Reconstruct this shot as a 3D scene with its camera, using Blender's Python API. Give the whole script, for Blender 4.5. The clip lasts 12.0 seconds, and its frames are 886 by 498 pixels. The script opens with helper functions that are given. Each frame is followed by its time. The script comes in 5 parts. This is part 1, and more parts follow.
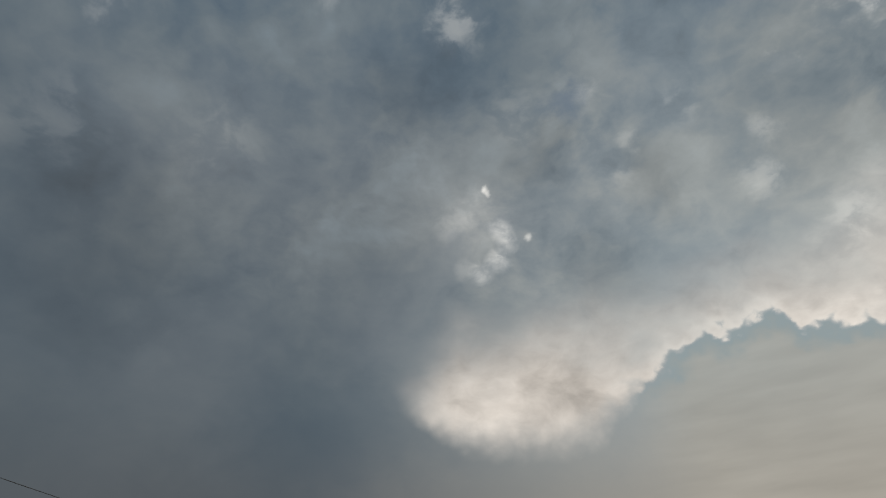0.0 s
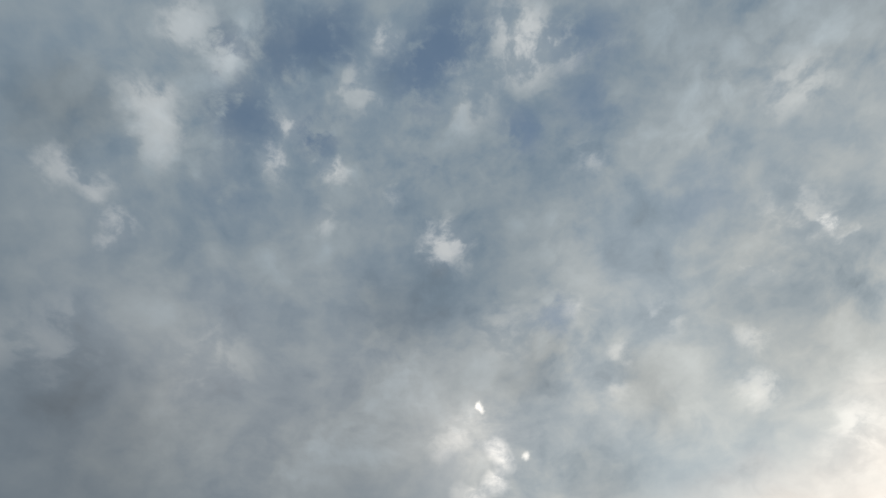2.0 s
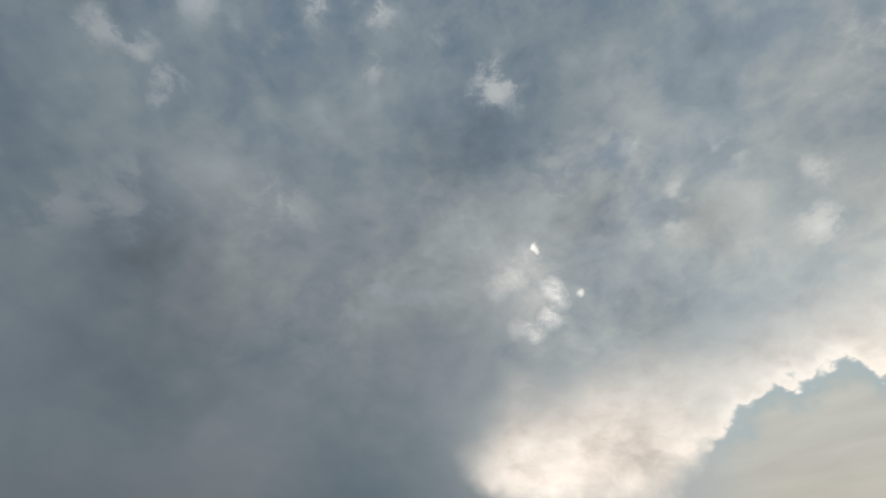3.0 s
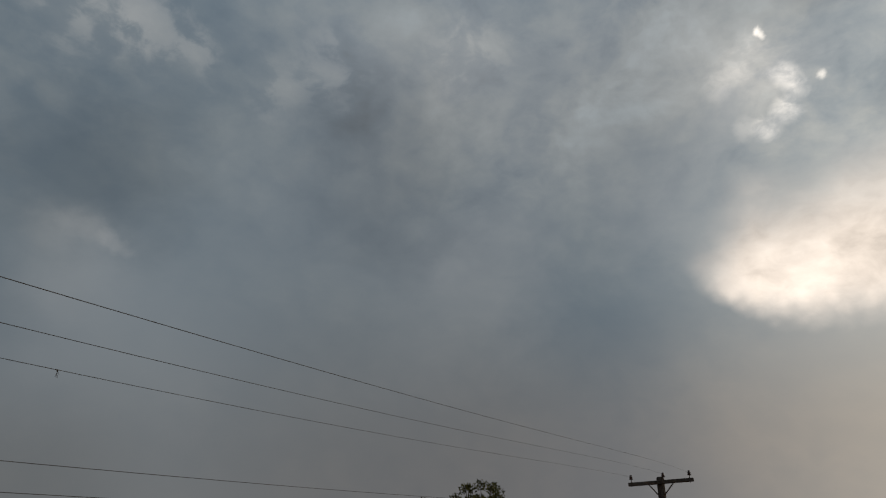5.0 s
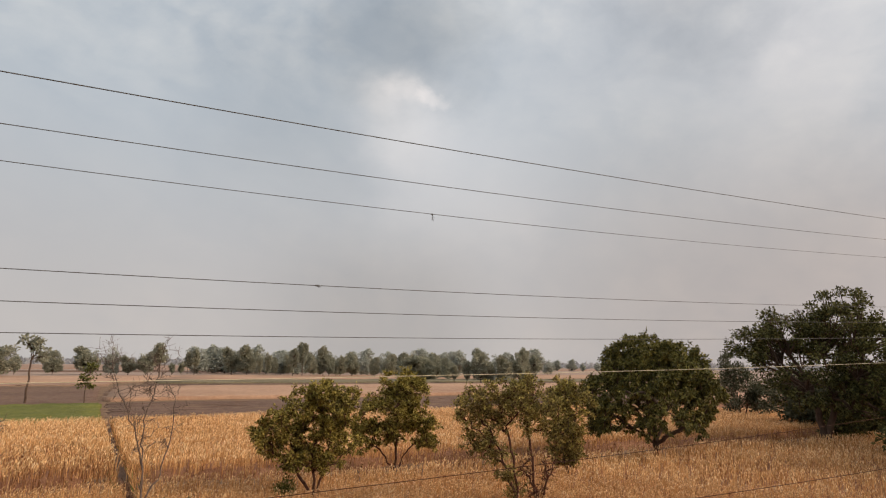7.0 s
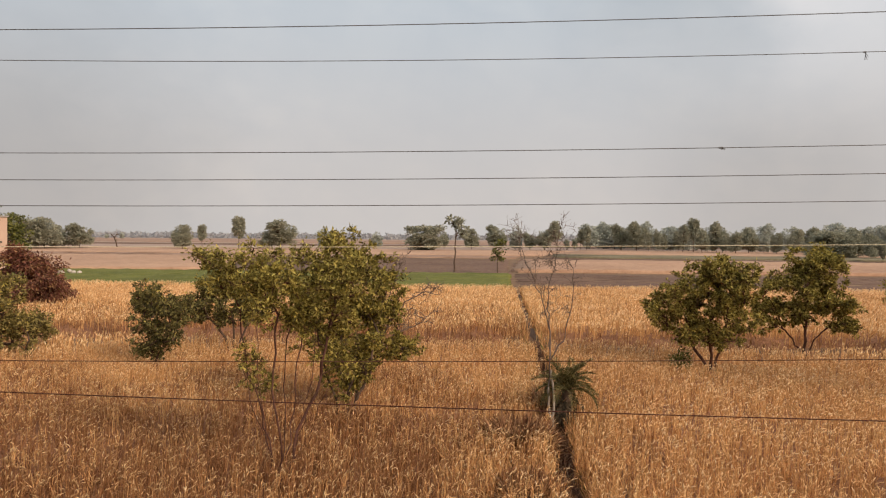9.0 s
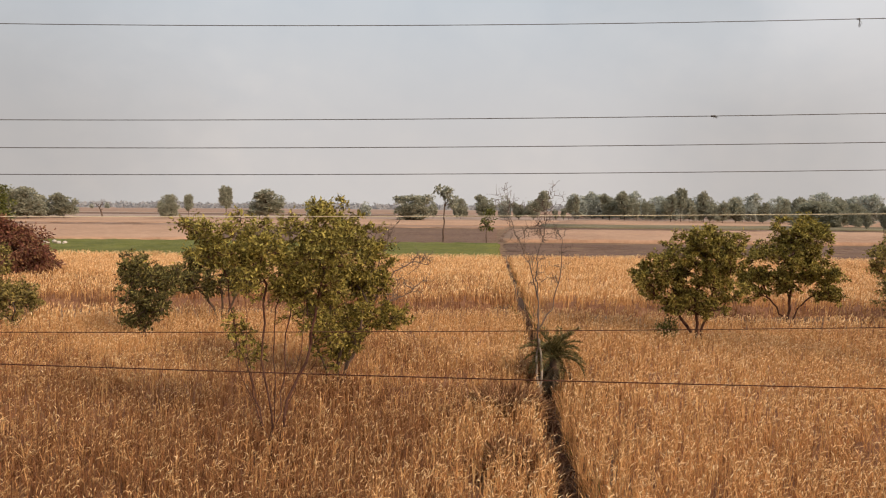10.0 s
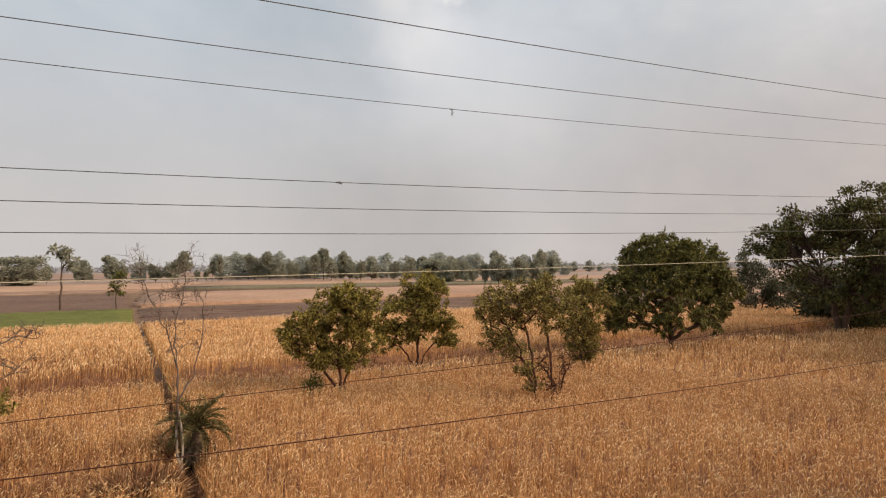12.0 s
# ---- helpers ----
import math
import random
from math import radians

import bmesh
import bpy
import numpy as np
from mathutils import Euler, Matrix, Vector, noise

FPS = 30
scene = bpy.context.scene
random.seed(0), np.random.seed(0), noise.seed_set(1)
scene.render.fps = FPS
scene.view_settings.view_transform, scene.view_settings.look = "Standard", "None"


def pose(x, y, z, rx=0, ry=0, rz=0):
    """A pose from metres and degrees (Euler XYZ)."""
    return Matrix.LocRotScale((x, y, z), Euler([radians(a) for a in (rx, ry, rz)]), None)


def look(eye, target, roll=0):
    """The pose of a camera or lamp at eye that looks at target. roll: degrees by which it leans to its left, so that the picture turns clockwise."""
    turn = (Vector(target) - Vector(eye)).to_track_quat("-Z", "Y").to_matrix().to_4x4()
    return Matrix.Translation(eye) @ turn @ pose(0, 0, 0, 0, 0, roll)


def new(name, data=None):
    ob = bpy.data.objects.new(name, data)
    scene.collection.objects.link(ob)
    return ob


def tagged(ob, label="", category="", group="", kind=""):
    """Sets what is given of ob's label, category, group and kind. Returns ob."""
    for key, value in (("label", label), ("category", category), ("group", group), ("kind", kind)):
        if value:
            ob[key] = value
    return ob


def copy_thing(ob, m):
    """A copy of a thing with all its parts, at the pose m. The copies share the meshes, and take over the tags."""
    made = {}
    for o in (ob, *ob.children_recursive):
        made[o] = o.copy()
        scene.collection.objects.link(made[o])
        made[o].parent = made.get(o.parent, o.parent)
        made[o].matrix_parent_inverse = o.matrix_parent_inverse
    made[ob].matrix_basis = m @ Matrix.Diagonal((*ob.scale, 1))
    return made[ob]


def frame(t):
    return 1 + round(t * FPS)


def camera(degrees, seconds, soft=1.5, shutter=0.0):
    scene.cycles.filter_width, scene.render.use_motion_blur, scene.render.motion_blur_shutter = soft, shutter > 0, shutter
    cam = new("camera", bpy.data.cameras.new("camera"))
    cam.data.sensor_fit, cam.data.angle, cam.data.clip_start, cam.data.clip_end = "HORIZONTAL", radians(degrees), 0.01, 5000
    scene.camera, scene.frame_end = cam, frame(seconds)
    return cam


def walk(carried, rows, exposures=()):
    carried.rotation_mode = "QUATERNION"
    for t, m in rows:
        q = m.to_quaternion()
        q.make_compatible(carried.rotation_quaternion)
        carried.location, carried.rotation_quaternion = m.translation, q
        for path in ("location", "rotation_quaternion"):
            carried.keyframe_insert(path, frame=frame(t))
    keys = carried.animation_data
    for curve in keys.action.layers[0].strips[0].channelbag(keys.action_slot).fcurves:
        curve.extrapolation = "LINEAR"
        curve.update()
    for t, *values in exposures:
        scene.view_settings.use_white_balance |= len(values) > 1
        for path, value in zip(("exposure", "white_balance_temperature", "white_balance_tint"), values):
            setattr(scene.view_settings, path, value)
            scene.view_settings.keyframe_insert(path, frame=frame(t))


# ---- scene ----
cam = camera(68.66, 12.0, soft=1.15)
walk(cam, [
    (0.0, pose(0.133, -0.218, 6.038, 124.63, 2.81, -86.19)),
    (0.5, pose(0.133, -0.219, 6.038, 127.47, 2.44, -84.17)),
    (1.0, pose(0.133, -0.220, 6.038, 134.95, 3.77, -82.97)),
    (1.5, pose(0.134, -0.221, 6.038, 140.02, 3.93, -83.14)),
    (2.0, pose(0.135, -0.223, 6.038, 143.51, 3.96, -86.02)),
    (2.5, pose(0.136, -0.225, 6.039, 137.00, 3.35, -84.18)),
    (3.0, pose(0.138, -0.227, 6.039, 130.19, 2.19, -81.09)),
    (3.2, pose(0.138, -0.228, 6.039, 128.15, 1.88, -78.98)),
    (4.8, pose(0.157, -0.259, 6.045, 118.32, -0.62, -62.77)),
    (5.2, pose(0.159, -0.262, 6.045, 112.94, 0.36, -58.56)),
    (5.5, pose(0.126, -0.260, 6.043, 110.80, -0.11, -53.17)),
    (6.0, pose(0.119, -0.195, 6.045, 107.21, -0.16, -46.33)),
    (6.5, pose(0.096, -0.139, 6.047, 105.31, 0.85, -39.70)),
    (7.0, pose(0.067, -0.074, 6.048, 100.07, -0.54, -32.50)),
    (7.1, pose(0.065, -0.070, 6.050, 99.38, -0.83, -30.76)),
    (7.5, pose(0.037, -0.043, 6.038, 97.46, -2.06, -23.74)),
    (7.7, pose(0.033, -0.042, 6.036, 96.69, -1.87, -20.66)),
    (9.3, pose(-0.010, -0.030, 5.993, 87.12, 0.06, 2.40)),
    (9.5, pose(-0.018, -0.029, 5.994, 86.36, 0.23, 2.55)),
    (10.0, pose(-0.000, -0.000, 5.994, 86.30, -0.48, -0.37)),
    (10.5, pose(0.028, 0.038, 6.007, 87.70, -1.09, -9.65)),
    (11.0, pose(0.043, -0.019, 6.010, 90.46, -1.11, -19.73)),
    (11.2, pose(0.041, -0.029, 6.005, 91.40, -2.38, -22.14)),
    (11.5, pose(0.055, -0.025, 6.008, 91.69, -1.55, -26.81)),
    (12.0, pose(0.061, -0.017, 5.998, 91.60, 0.42, -30.90)),
], exposures=[(0.0, -2.3, 5950, 5), (0.5, -2.02, 5950, 5), (1.0, -1.88, 6000, 6), (1.5, -1.62, 6050, 7), (2.0, -1.52, 6150, 7), (2.5, -1.64, 6150, 6), (3.0, -1.78, 6100, 6),
              (3.2, -1.85, 6100, 6), (4.8, -1.85, 6300, 8), (5.2, -1.42, 6400, 8), (5.5, -0.97, 6650, 12), (6.0, -0.3, 6850, 14), (6.5, -0.12, 6950, 15), (7.0, -0.08, 7050, 16),
              (7.7, 0.0, 7100, 16), (9.3, 0.1, 7100, 16), (10.5, 0.15, 7050, 16), (11.2, 0.14, 7050, 16), (12.0, 0.08, 7050, 16)])


# ---- sky and sun ----
def heading(az, el):
    """Unit vector; az clockwise from the way ahead (+y), el up, in degrees."""
    a, e = radians(az), radians(el)
    return Vector((math.sin(a) * math.cos(e), math.cos(a) * math.cos(e), math.sin(e)))


SUN_AZ, SUN_EL = 128.0, 33.0
world = bpy.data.worlds.new("sky")
scene.world = world
world.use_nodes = True
wt = world.node_tree
wt.nodes.clear()


class Graph:
    """Short calls to add and link nodes of one tree."""

    def __init__(self, tree):
        self.tree = tree

    def put(self, socket, value):
        if isinstance(value, bpy.types.NodeSocket):
            self.tree.links.new(value, socket)
        else:
            socket.default_value = value

    def math(self, op, a, b=0.0, c=0.0, clamp=False):
        n = self.tree.nodes.new("ShaderNodeMath")
        n.operation, n.use_clamp = op, clamp
        for i, v in enumerate((a, b, c)):
            self.put(n.inputs[i], v)
        return n.outputs[0]

    def vec(self, op, a, b=(0, 0, 0), scale=None):
        n = self.tree.nodes.new("ShaderNodeVectorMath")
        n.operation = op
        self.put(n.inputs[0], a)
        self.put(n.inputs[1], b)
        if scale is not None:
            self.put(n.inputs["Scale"], scale)
        return n.outputs["Value"] if op in ("DISTANCE", "LENGTH", "DOT_PRODUCT") else n.outputs["Vector"]

    def ramp(self, v, a, b, lo=0.0, hi=1.0, smooth=True):
        n = self.tree.nodes.new("ShaderNodeMapRange")
        n.interpolation_type = "SMOOTHSTEP" if smooth else "LINEAR"
        for i, x in enumerate((v, a, b, lo, hi)):
            self.put(n.inputs[i], x)
        return n.outputs[0]

    def noise(self, vector, scale, detail=4.0, rough=0.55, distort=0.0):
        n = self.tree.nodes.new("ShaderNodeTexNoise")
        if vector is not None:
            self.put(n.inputs["Vector"], vector)
        n.inputs["Scale"].default_value = scale
        n.inputs["Detail"].default_value = detail
        n.inputs["Roughness"].default_value = rough
        n.inputs["Distortion"].default_value = distort
        return n.outputs

    def mix(self, fac, a, b, blend="MIX"):
        n = self.tree.nodes.new("ShaderNodeMix")
        n.data_type, n.blend_type = "RGBA", blend
        self.put(n.inputs[0], fac)
        self.put(n.inputs[6], a if isinstance(a, bpy.types.NodeSocket) else (*a, 1))
        self.put(n.inputs[7], b if isinstance(b, bpy.types.NodeSocket) else (*b, 1))
        return n.outputs[2]


g = Graph(wt)
coord = wt.nodes.new("ShaderNodeTexCoord").outputs["Generated"]
way = g.vec("NORMALIZE", coord)
sep = wt.nodes.new("ShaderNodeSeparateXYZ")
wt.links.new(way, sep.inputs[0])
height = sep.outputs[2]
# the cloud deck is looked at aslant, so its forms flatten towards the horizon
flat = g.vec("MULTIPLY", way, (1.0, 1.0, 1.5))
big = g.noise(flat, 2.6, 3.0, 0.5)
mid = g.noise(flat, 7.0, 4.0, 0.55, 0.3)
fine = g.noise(flat, 20.0, 5.0, 0.58, 0.35)
crisp = g.noise(flat, 52.0, 4.0, 0.6, 0.5)


def drifted(*steps):
    """The view ray, pushed about by clouds of noise, for ragged outlines."""
    p = way
    for cloud, amount in steps:
        p = g.vec("ADD", p, g.vec("SCALE", g.vec("SUBTRACT", cloud[1], (0.5, 0.5, 0.5)), scale=amount))
    return p


ragged = drifted((mid, 0.05), (fine, 0.05), (crisp, 0.02))
small = drifted((fine, 0.022), (crisp, 0.012))
broad = drifted((mid, 0.13), (fine, 0.05))


def puffs(rows, field_):
    """A soft sum of round puffs: azimuth, elevation, radius in degrees, strength."""
    total = None
    for az, el, r, amp in rows:
        d = g.vec("DISTANCE", field_, tuple(heading(az, el)))
        v = g.ramp(d, radians(r), radians(r) * 0.1, 0.0, amp)
        total = v if total is None else g.math("ADD", total, v)
    return total


def bent(v, points):
    """A line through (v, height) points, level beyond its ends."""
    total = points[0][1]
    for (a, ha), (b, hb) in zip(points[:-1], points[1:]):
        total = g.math("ADD", total, g.ramp(v, a, b, 0.0, hb - ha, False))
    return total


# azimuth and elevation of the view ray, in degrees
azim = g.math("MULTIPLY", g.math("ARCTAN2", sep.outputs[0], sep.outputs[1]), 180 / math.pi)
elev = g.math("MULTIPLY", g.math("ARCSINE", height), 180 / math.pi)
sunward = g.vec("DOT_PRODUCT", way, tuple(heading(130, 9)))
near_sun = g.math("MULTIPLY", g.ramp(sunward, 0.58, 0.98), g.ramp(height, 0.36, 0.75, 1.0, 0.62))
low = g.ramp(height, 0.40, 0.02)
low_sun = g.ramp(height, 0.42, 0.14)
left_cloud = g.mix(low, (0.475, 0.565, 0.635), (0.525, 0.535, 0.535))
left_cloud = g.mix(g.math("MULTIPLY", g.ramp(height, 0.36, 0.05), g.ramp(azim, 30, 70)), left_cloud, (0.585, 0.56, 0.55))
sun_cloud = g.mix(low_sun, (1.85, 1.88, 1.80), (1.75, 1.49, 1.20))
deck = g.mix(near_sun, left_cloud, sun_cloud)
# relief of the deck: billows lit from the sun's side, standing out in drifts; smooth in the haze
strong = g.math("MULTIPLY", g.ramp(height, 0.24, 0.78, 0.10, 1.0), g.ramp(azim, 28, 64, 0.55, 1.0))
billowed = g.vec("ADD", flat, g.vec("SCALE", g.vec("SUBTRACT", mid[1], (0.5, 0.5, 0.5)), scale=0.07))


def lumps(p, scale, smooth):
    """Rounded heads of cloud: 1 in their middle, 0 in the creases between them."""
    n = wt.nodes.new("ShaderNodeTexVoronoi")
    n.feature = "SMOOTH_F1"
    g.put(n.inputs["Vector"], p)
    n.inputs["Scale"].default_value, n.inputs["Smoothness"].default_value = scale, smooth
    return g.math("SUBTRACT", 1.0, n.outputs["Distance"], clamp=True)


def heads(p):
    soft_ = g.math("MULTIPLY", g.noise(p, 5.5, 6.0, 0.57)[0], 0.70)
    return g.math("ADD", soft_, g.math("ADD", g.math("MULTIPLY", lumps(p, 6.0, 0.6), 0.30), g.math("MULTIPLY", lumps(p, 19.0, 0.5), 0.11)))


here = heads(billowed)
there = heads(g.vec("ADD", billowed, tuple(heading(118, 25) * 0.022)))
slope = g.math("SUBTRACT", here, there)
drift = g.ramp(g.math("ADD", g.math("MULTIPLY", big[0], 0.6), g.math("MULTIPLY", mid[0], 0.4)), 0.42, 0.62, 0.35, 1.0)
relief = g.math("ADD", g.math("MULTIPLY", g.math("SUBTRACT", big[0], 0.5), 0.8),
                g.math("ADD", g.math("MULTIPLY", g.math("SUBTRACT", here, 0.5), 1.5), g.math("MULTIPLY", g.math("SUBTRACT", fine[0], 0.5), 0.16)))
relief = g.math("ADD", relief, g.math("MULTIPLY", drift, g.math("MULTIPLY", slope, 3.6)))
gain = g.math("ADD", g.math("MULTIPLY", relief, strong), g.ramp(height, 0.55, 0.95, 1.0, 1.45))
# thin parts let the blue through, thick lit heads are warm
hue = g.mix(g.ramp(g.math("MULTIPLY", relief, strong), -0.25, 0.25), (0.93, 0.995, 1.07), (1.05, 1.0, 0.955))
deck = g.vec("SCALE", g.mix(1.0, deck, hue, "MULTIPLY"), scale=gain)
# broad lighter drifts
wide = puffs([
    (54, 27, 24, 0.12), (30, 20, 9, 0.06), (34, 15, 12, 0.08), (78, 36, 17, 0.20), (74, 46, 18, 0.14), (59.5, 42.6, 10, 0.14), (45.9, 46.3, 10, 0.10),
    (62, 21, 12, 0.10), (91.5, 35.5, 8.0, 0.25), (106, 37, 6, 0.15), (124.5, 29, 6, 0.1), (84, 27, 9, 0.16), (94, 39, 13, 0.24), (112, 45, 10, 0.14), (56, 39, 14, 0.10), (66, 24, 9, 0.10)], broad)
# single lit heads: round the blue gaps high up, then towards the sun, then low over the fields
lit = puffs([
    (64.2, 63.3, 2.8, 0.55), (62.8, 59.9, 2.2, 0.6), (73.7, 60.2, 1.9, 0.55), (84.9, 57.9, 1.4, 0.4), (92.0, 53.8, 3.3, 0.65), (115.8, 68.1, 5.0, 0.6), (122.9, 66.4, 2.5, 0.3), (83.8, 72.1, 2.2, 0.5), (40.4, 66.3, 3.1, 0.35), (49.2, 66.1, 2.8, 0.35),
    (43.0, 59.3, 3.4, 0.42), (46.9, 56.9, 2.7, 0.3), (39.6, 51.8, 2.2, 0.35), (43.6, 51.5, 1.8, 0.35), (47.7, 49.7, 1.8, 0.35), (73.1, 55.7, 1.8, 0.3), (116.1, 56.8, 2.1, 0.3), (77.4, 67.6, 4.0, 0.3), (99.2, 65.7, 4.0, 0.25)], ragged)
lit2 = puffs([
    (143.4, 51.6, 3.4, 0.3), (133.7, 44.4, 4.0, 0.35), (135.3, 42.6, 1.3, 0.8), (126.7, 42.1, 1.3, 0.6), (122.5, 37.8, 1.8, 0.5), (120.8, 34.3, 2.4, 0.5), (109.9, 40.5, 1.8, 0.35), (107.8, 38.8, 2.1, 0.25), (116.3, 42.4, 2.4, 0.25),
    (98.2, 45.1, 3.3, 0.2), (106.8, 45.3, 1.4, 0.3), (135.9, 40.5, 1.8, 0.5), (126.5, 29.5, 2.6, 0.6), (124.2, 28.1, 2.2, 0.4), (129.3, 32.0, 2.2, 0.4), (63.0, 42.2, 5.0, 0.14), (48.4, 40.5, 5.0, 0.12)], ragged)
lit3 = puffs([(23.8, 40.2, 5.6, 0.22), (29.5, 40.0, 4.4, 0.22), (34.7, 39.3, 3.1, 0.18), (42.5, 37.8, 3.8, 0.12)], ragged)
lit = g.math("MULTIPLY", g.math("ADD", lit, g.math("ADD", lit2, lit3)), g.ramp(g.math("ADD", g.math("ADD", g.math("MULTIPLY", here, 0.6), g.math("MULTIPLY", slope, 4.0)), g.math("MULTIPLY", crisp[0], 0.4)), 0.38, 0.68, 0.25, 1.35))
# a little lit wedge with a soft glow below it
wedge = puffs([(26.4, 23.4, 2.6, 0.12), (28.0, 24.2, 1.8, 0.14), (29.6, 23.7, 1.5, 0.16), (30.6, 23.3, 1.1, 0.18), (31.6, 22.8, 0.9, 0.16), (32.6, 22.5, 0.7, 0.10), (28.5, 20.5, 6.0, 0.10)], small)
# a torn wisp: a bright hook with fainter arms, and two hot spots beside it
hook = puffs([(94.4, 35.7, 1.4, 1.35), (95.0, 34.5, 1.2, 1.25), (93.8, 33.1, 1.4, 1.45), (91.9, 32.1, 1.4, 1.25), (90.1, 32.5, 1.3, 0.4), (88.6, 36.1, 1.6, 0.4), (90.6, 37.2, 2.0, 0.45), (92.6, 38.6, 1.7, 0.35), (92.4, 36.4, 4.2, 0.28)], small)
hook = g.math("MULTIPLY", hook, g.ramp(g.math("ADD", g.math("MULTIPLY", fine[0], 0.5), g.math("MULTIPLY", crisp[0], 0.5)), 0.38, 0.6, 0.5, 1.1))
hot = puffs([(93.3, 39.4, 0.5, 2.4), (93.6, 39.0, 0.35, 1.5), (97.3, 34.8, 0.5, 1.7)], drifted((crisp, 0.012)))
lit = g.math("ADD", g.math("ADD", lit, wide), g.math("ADD", g.math("ADD", hot, wedge), hook))
deck = g.vec("ADD", deck, g.vec("SCALE", (1.0, 0.86, 0.73), scale=lit))
# dull patches of thicker cloud
thick = puffs([(126, 33, 12, 0.08), (132, 40, 14, 0.12), (-34, 4, 20, 0.2), (20, 22, 14, 0.10), (104, 31, 6, 0.16), (34.3, 55.2, 5.6, 0.2), (55.0, 33.6, 12, 0.16), (111.2, 37.0, 4.4, 0.18), (100.6, 41.8, 3.8, 0.15), (84.2, 47.7, 5.6, 0.1), (29.0, 28.9, 9.4, 0.18)], broad)
thick = g.math("ADD", thick, g.math("MULTIPLY", g.math("MULTIPLY", g.ramp(azim, 80, 62, 0.0, 0.17), g.ramp(azim, 34, 54)), g.ramp(elev, 34, 17)))
thick = g.math("ADD", thick, g.math("MULTIPLY", g.math("MULTIPLY", g.ramp(azim, 40, 30, 0.0, 0.16), g.ramp(azim, 12, 26)), g.ramp(elev, 14, 6)))
deck = g.vec("SCALE", deck, scale=g.math("SUBTRACT", 1.0, thick))
# the sunlit bank: a firm underside that becomes a scalloped hem towards the sun, a top that melts upwards
jag = g.math("ADD", g.math("MULTIPLY", g.math("SUBTRACT", lumps(drifted((fine, 0.03), (crisp, 0.012)), 24.0, 0.5), 0.6), 2.2), g.math("MULTIPLY", g.math("SUBTRACT", lumps(drifted((crisp, 0.012)), 60.0, 0.4), 0.6), 1.3))
hem = bent(azim, [(79.5, 25.5), (82.3, 22.2), (83.8, 20.7), (86, 19.2), (90, 17.8), (97, 17.2), (101, 17.7), (105, 20.2), (108.2, 22.1), (111.7, 23.2), (115.5, 24.1), (117.9, 23.1), (120.5, 22.2), (125, 21.2)])
crest = bent(azim, [(82.5, 21.0), (85, 22.2), (89, 25.4), (97, 26.8), (105, 26.6), (112, 26.3), (120, 26.8), (125, 28.5), (130, 31.0)])
over = g.math("ADD", g.math("SUBTRACT", elev, hem), g.math("MULTIPLY", jag, g.ramp(azim, 97, 108, 0.4, 1.0)))
soft_edge = g.math("MULTIPLY", g.ramp(azim, 80, 92, 0.35, 1.0), g.ramp(azim, 102, 107, 1.0, 0.0))
firm = g.ramp(over, g.math("SUBTRACT", -0.1, g.math("MULTIPLY", soft_edge, 1.9)), g.math("ADD", 0.5, g.math("MULTIPLY", soft_edge, 2.0)))
melt = g.ramp(g.math("ADD", g.math("SUBTRACT", elev, crest), g.math("MULTIPLY", g.math("SUBTRACT", here, 0.55), 14.0)), -5.5, 4.6, 1.0, 0.0)
bank_mask = g.math("MULTIPLY", g.math("MULTIPLY", firm, melt), g.math("MULTIPLY", g.ramp(azim, 81.5, 85.5), g.ramp(azim, 118, 134, 1.0, 0.55)))
bank_gain = g.math("ADD", 1.03, g.math("ADD", g.math("MULTIPLY", g.math("SUBTRACT", here, 0.55), 0.9), g.math("MULTIPLY", slope, 2.2)))
bank_gain = g.math("ADD", bank_gain, g.math("MULTIPLY", g.ramp(over, 3.2, 0.4), 0.16))
deck = g.mix(bank_mask, deck, g.vec("SCALE", (3.05, 2.58, 2.18), scale=bank_gain))
# below the hem: bluish air that fades into streaked warm haze
under = g.math("MULTIPLY", over, -1.0)
reach = g.ramp(azim, 102.0, 110.0)
shade = g.math("MULTIPLY", g.math("MULTIPLY", g.ramp(under, -0.05, 0.3), g.ramp(under, 0.3, 2.6, 1.0, 0.0)), reach)
deck = g.mix(g.math("MULTIPLY", g.math("MULTIPLY", g.ramp(under, 0.2, 1.0), reach), 0.75), deck, g.mix(low_sun, (1.9, 1.75, 1.5), (2.0, 1.72, 1.40)))
rim = g.math("MULTIPLY", g.math("MULTIPLY", g.ramp(over, 1.7, 0.3), g.ramp(over, 0.0, 0.3)), g.math("MULTIPLY", reach, 0.3))
deck = g.vec("ADD", deck, g.vec("SCALE", (1.0, 0.9, 0.76), scale=rim))
streak = g.noise(g.vec("MULTIPLY", way, (1.0, 1.0, 6.0)), 7.0, 4.0, 0.5)[0]
deck = g.mix(g.math("MULTIPLY", shade, 0.8), deck, (1.42, 1.58, 1.55))
deck = g.vec("SCALE", deck, scale=g.math("ADD", 1.0, g.math("MULTIPLY", g.math("MULTIPLY", g.math("SUBTRACT", streak, 0.5), 0.34), g.math("MULTIPLY", reach, g.ramp(under, 0.3, 3.0)))))
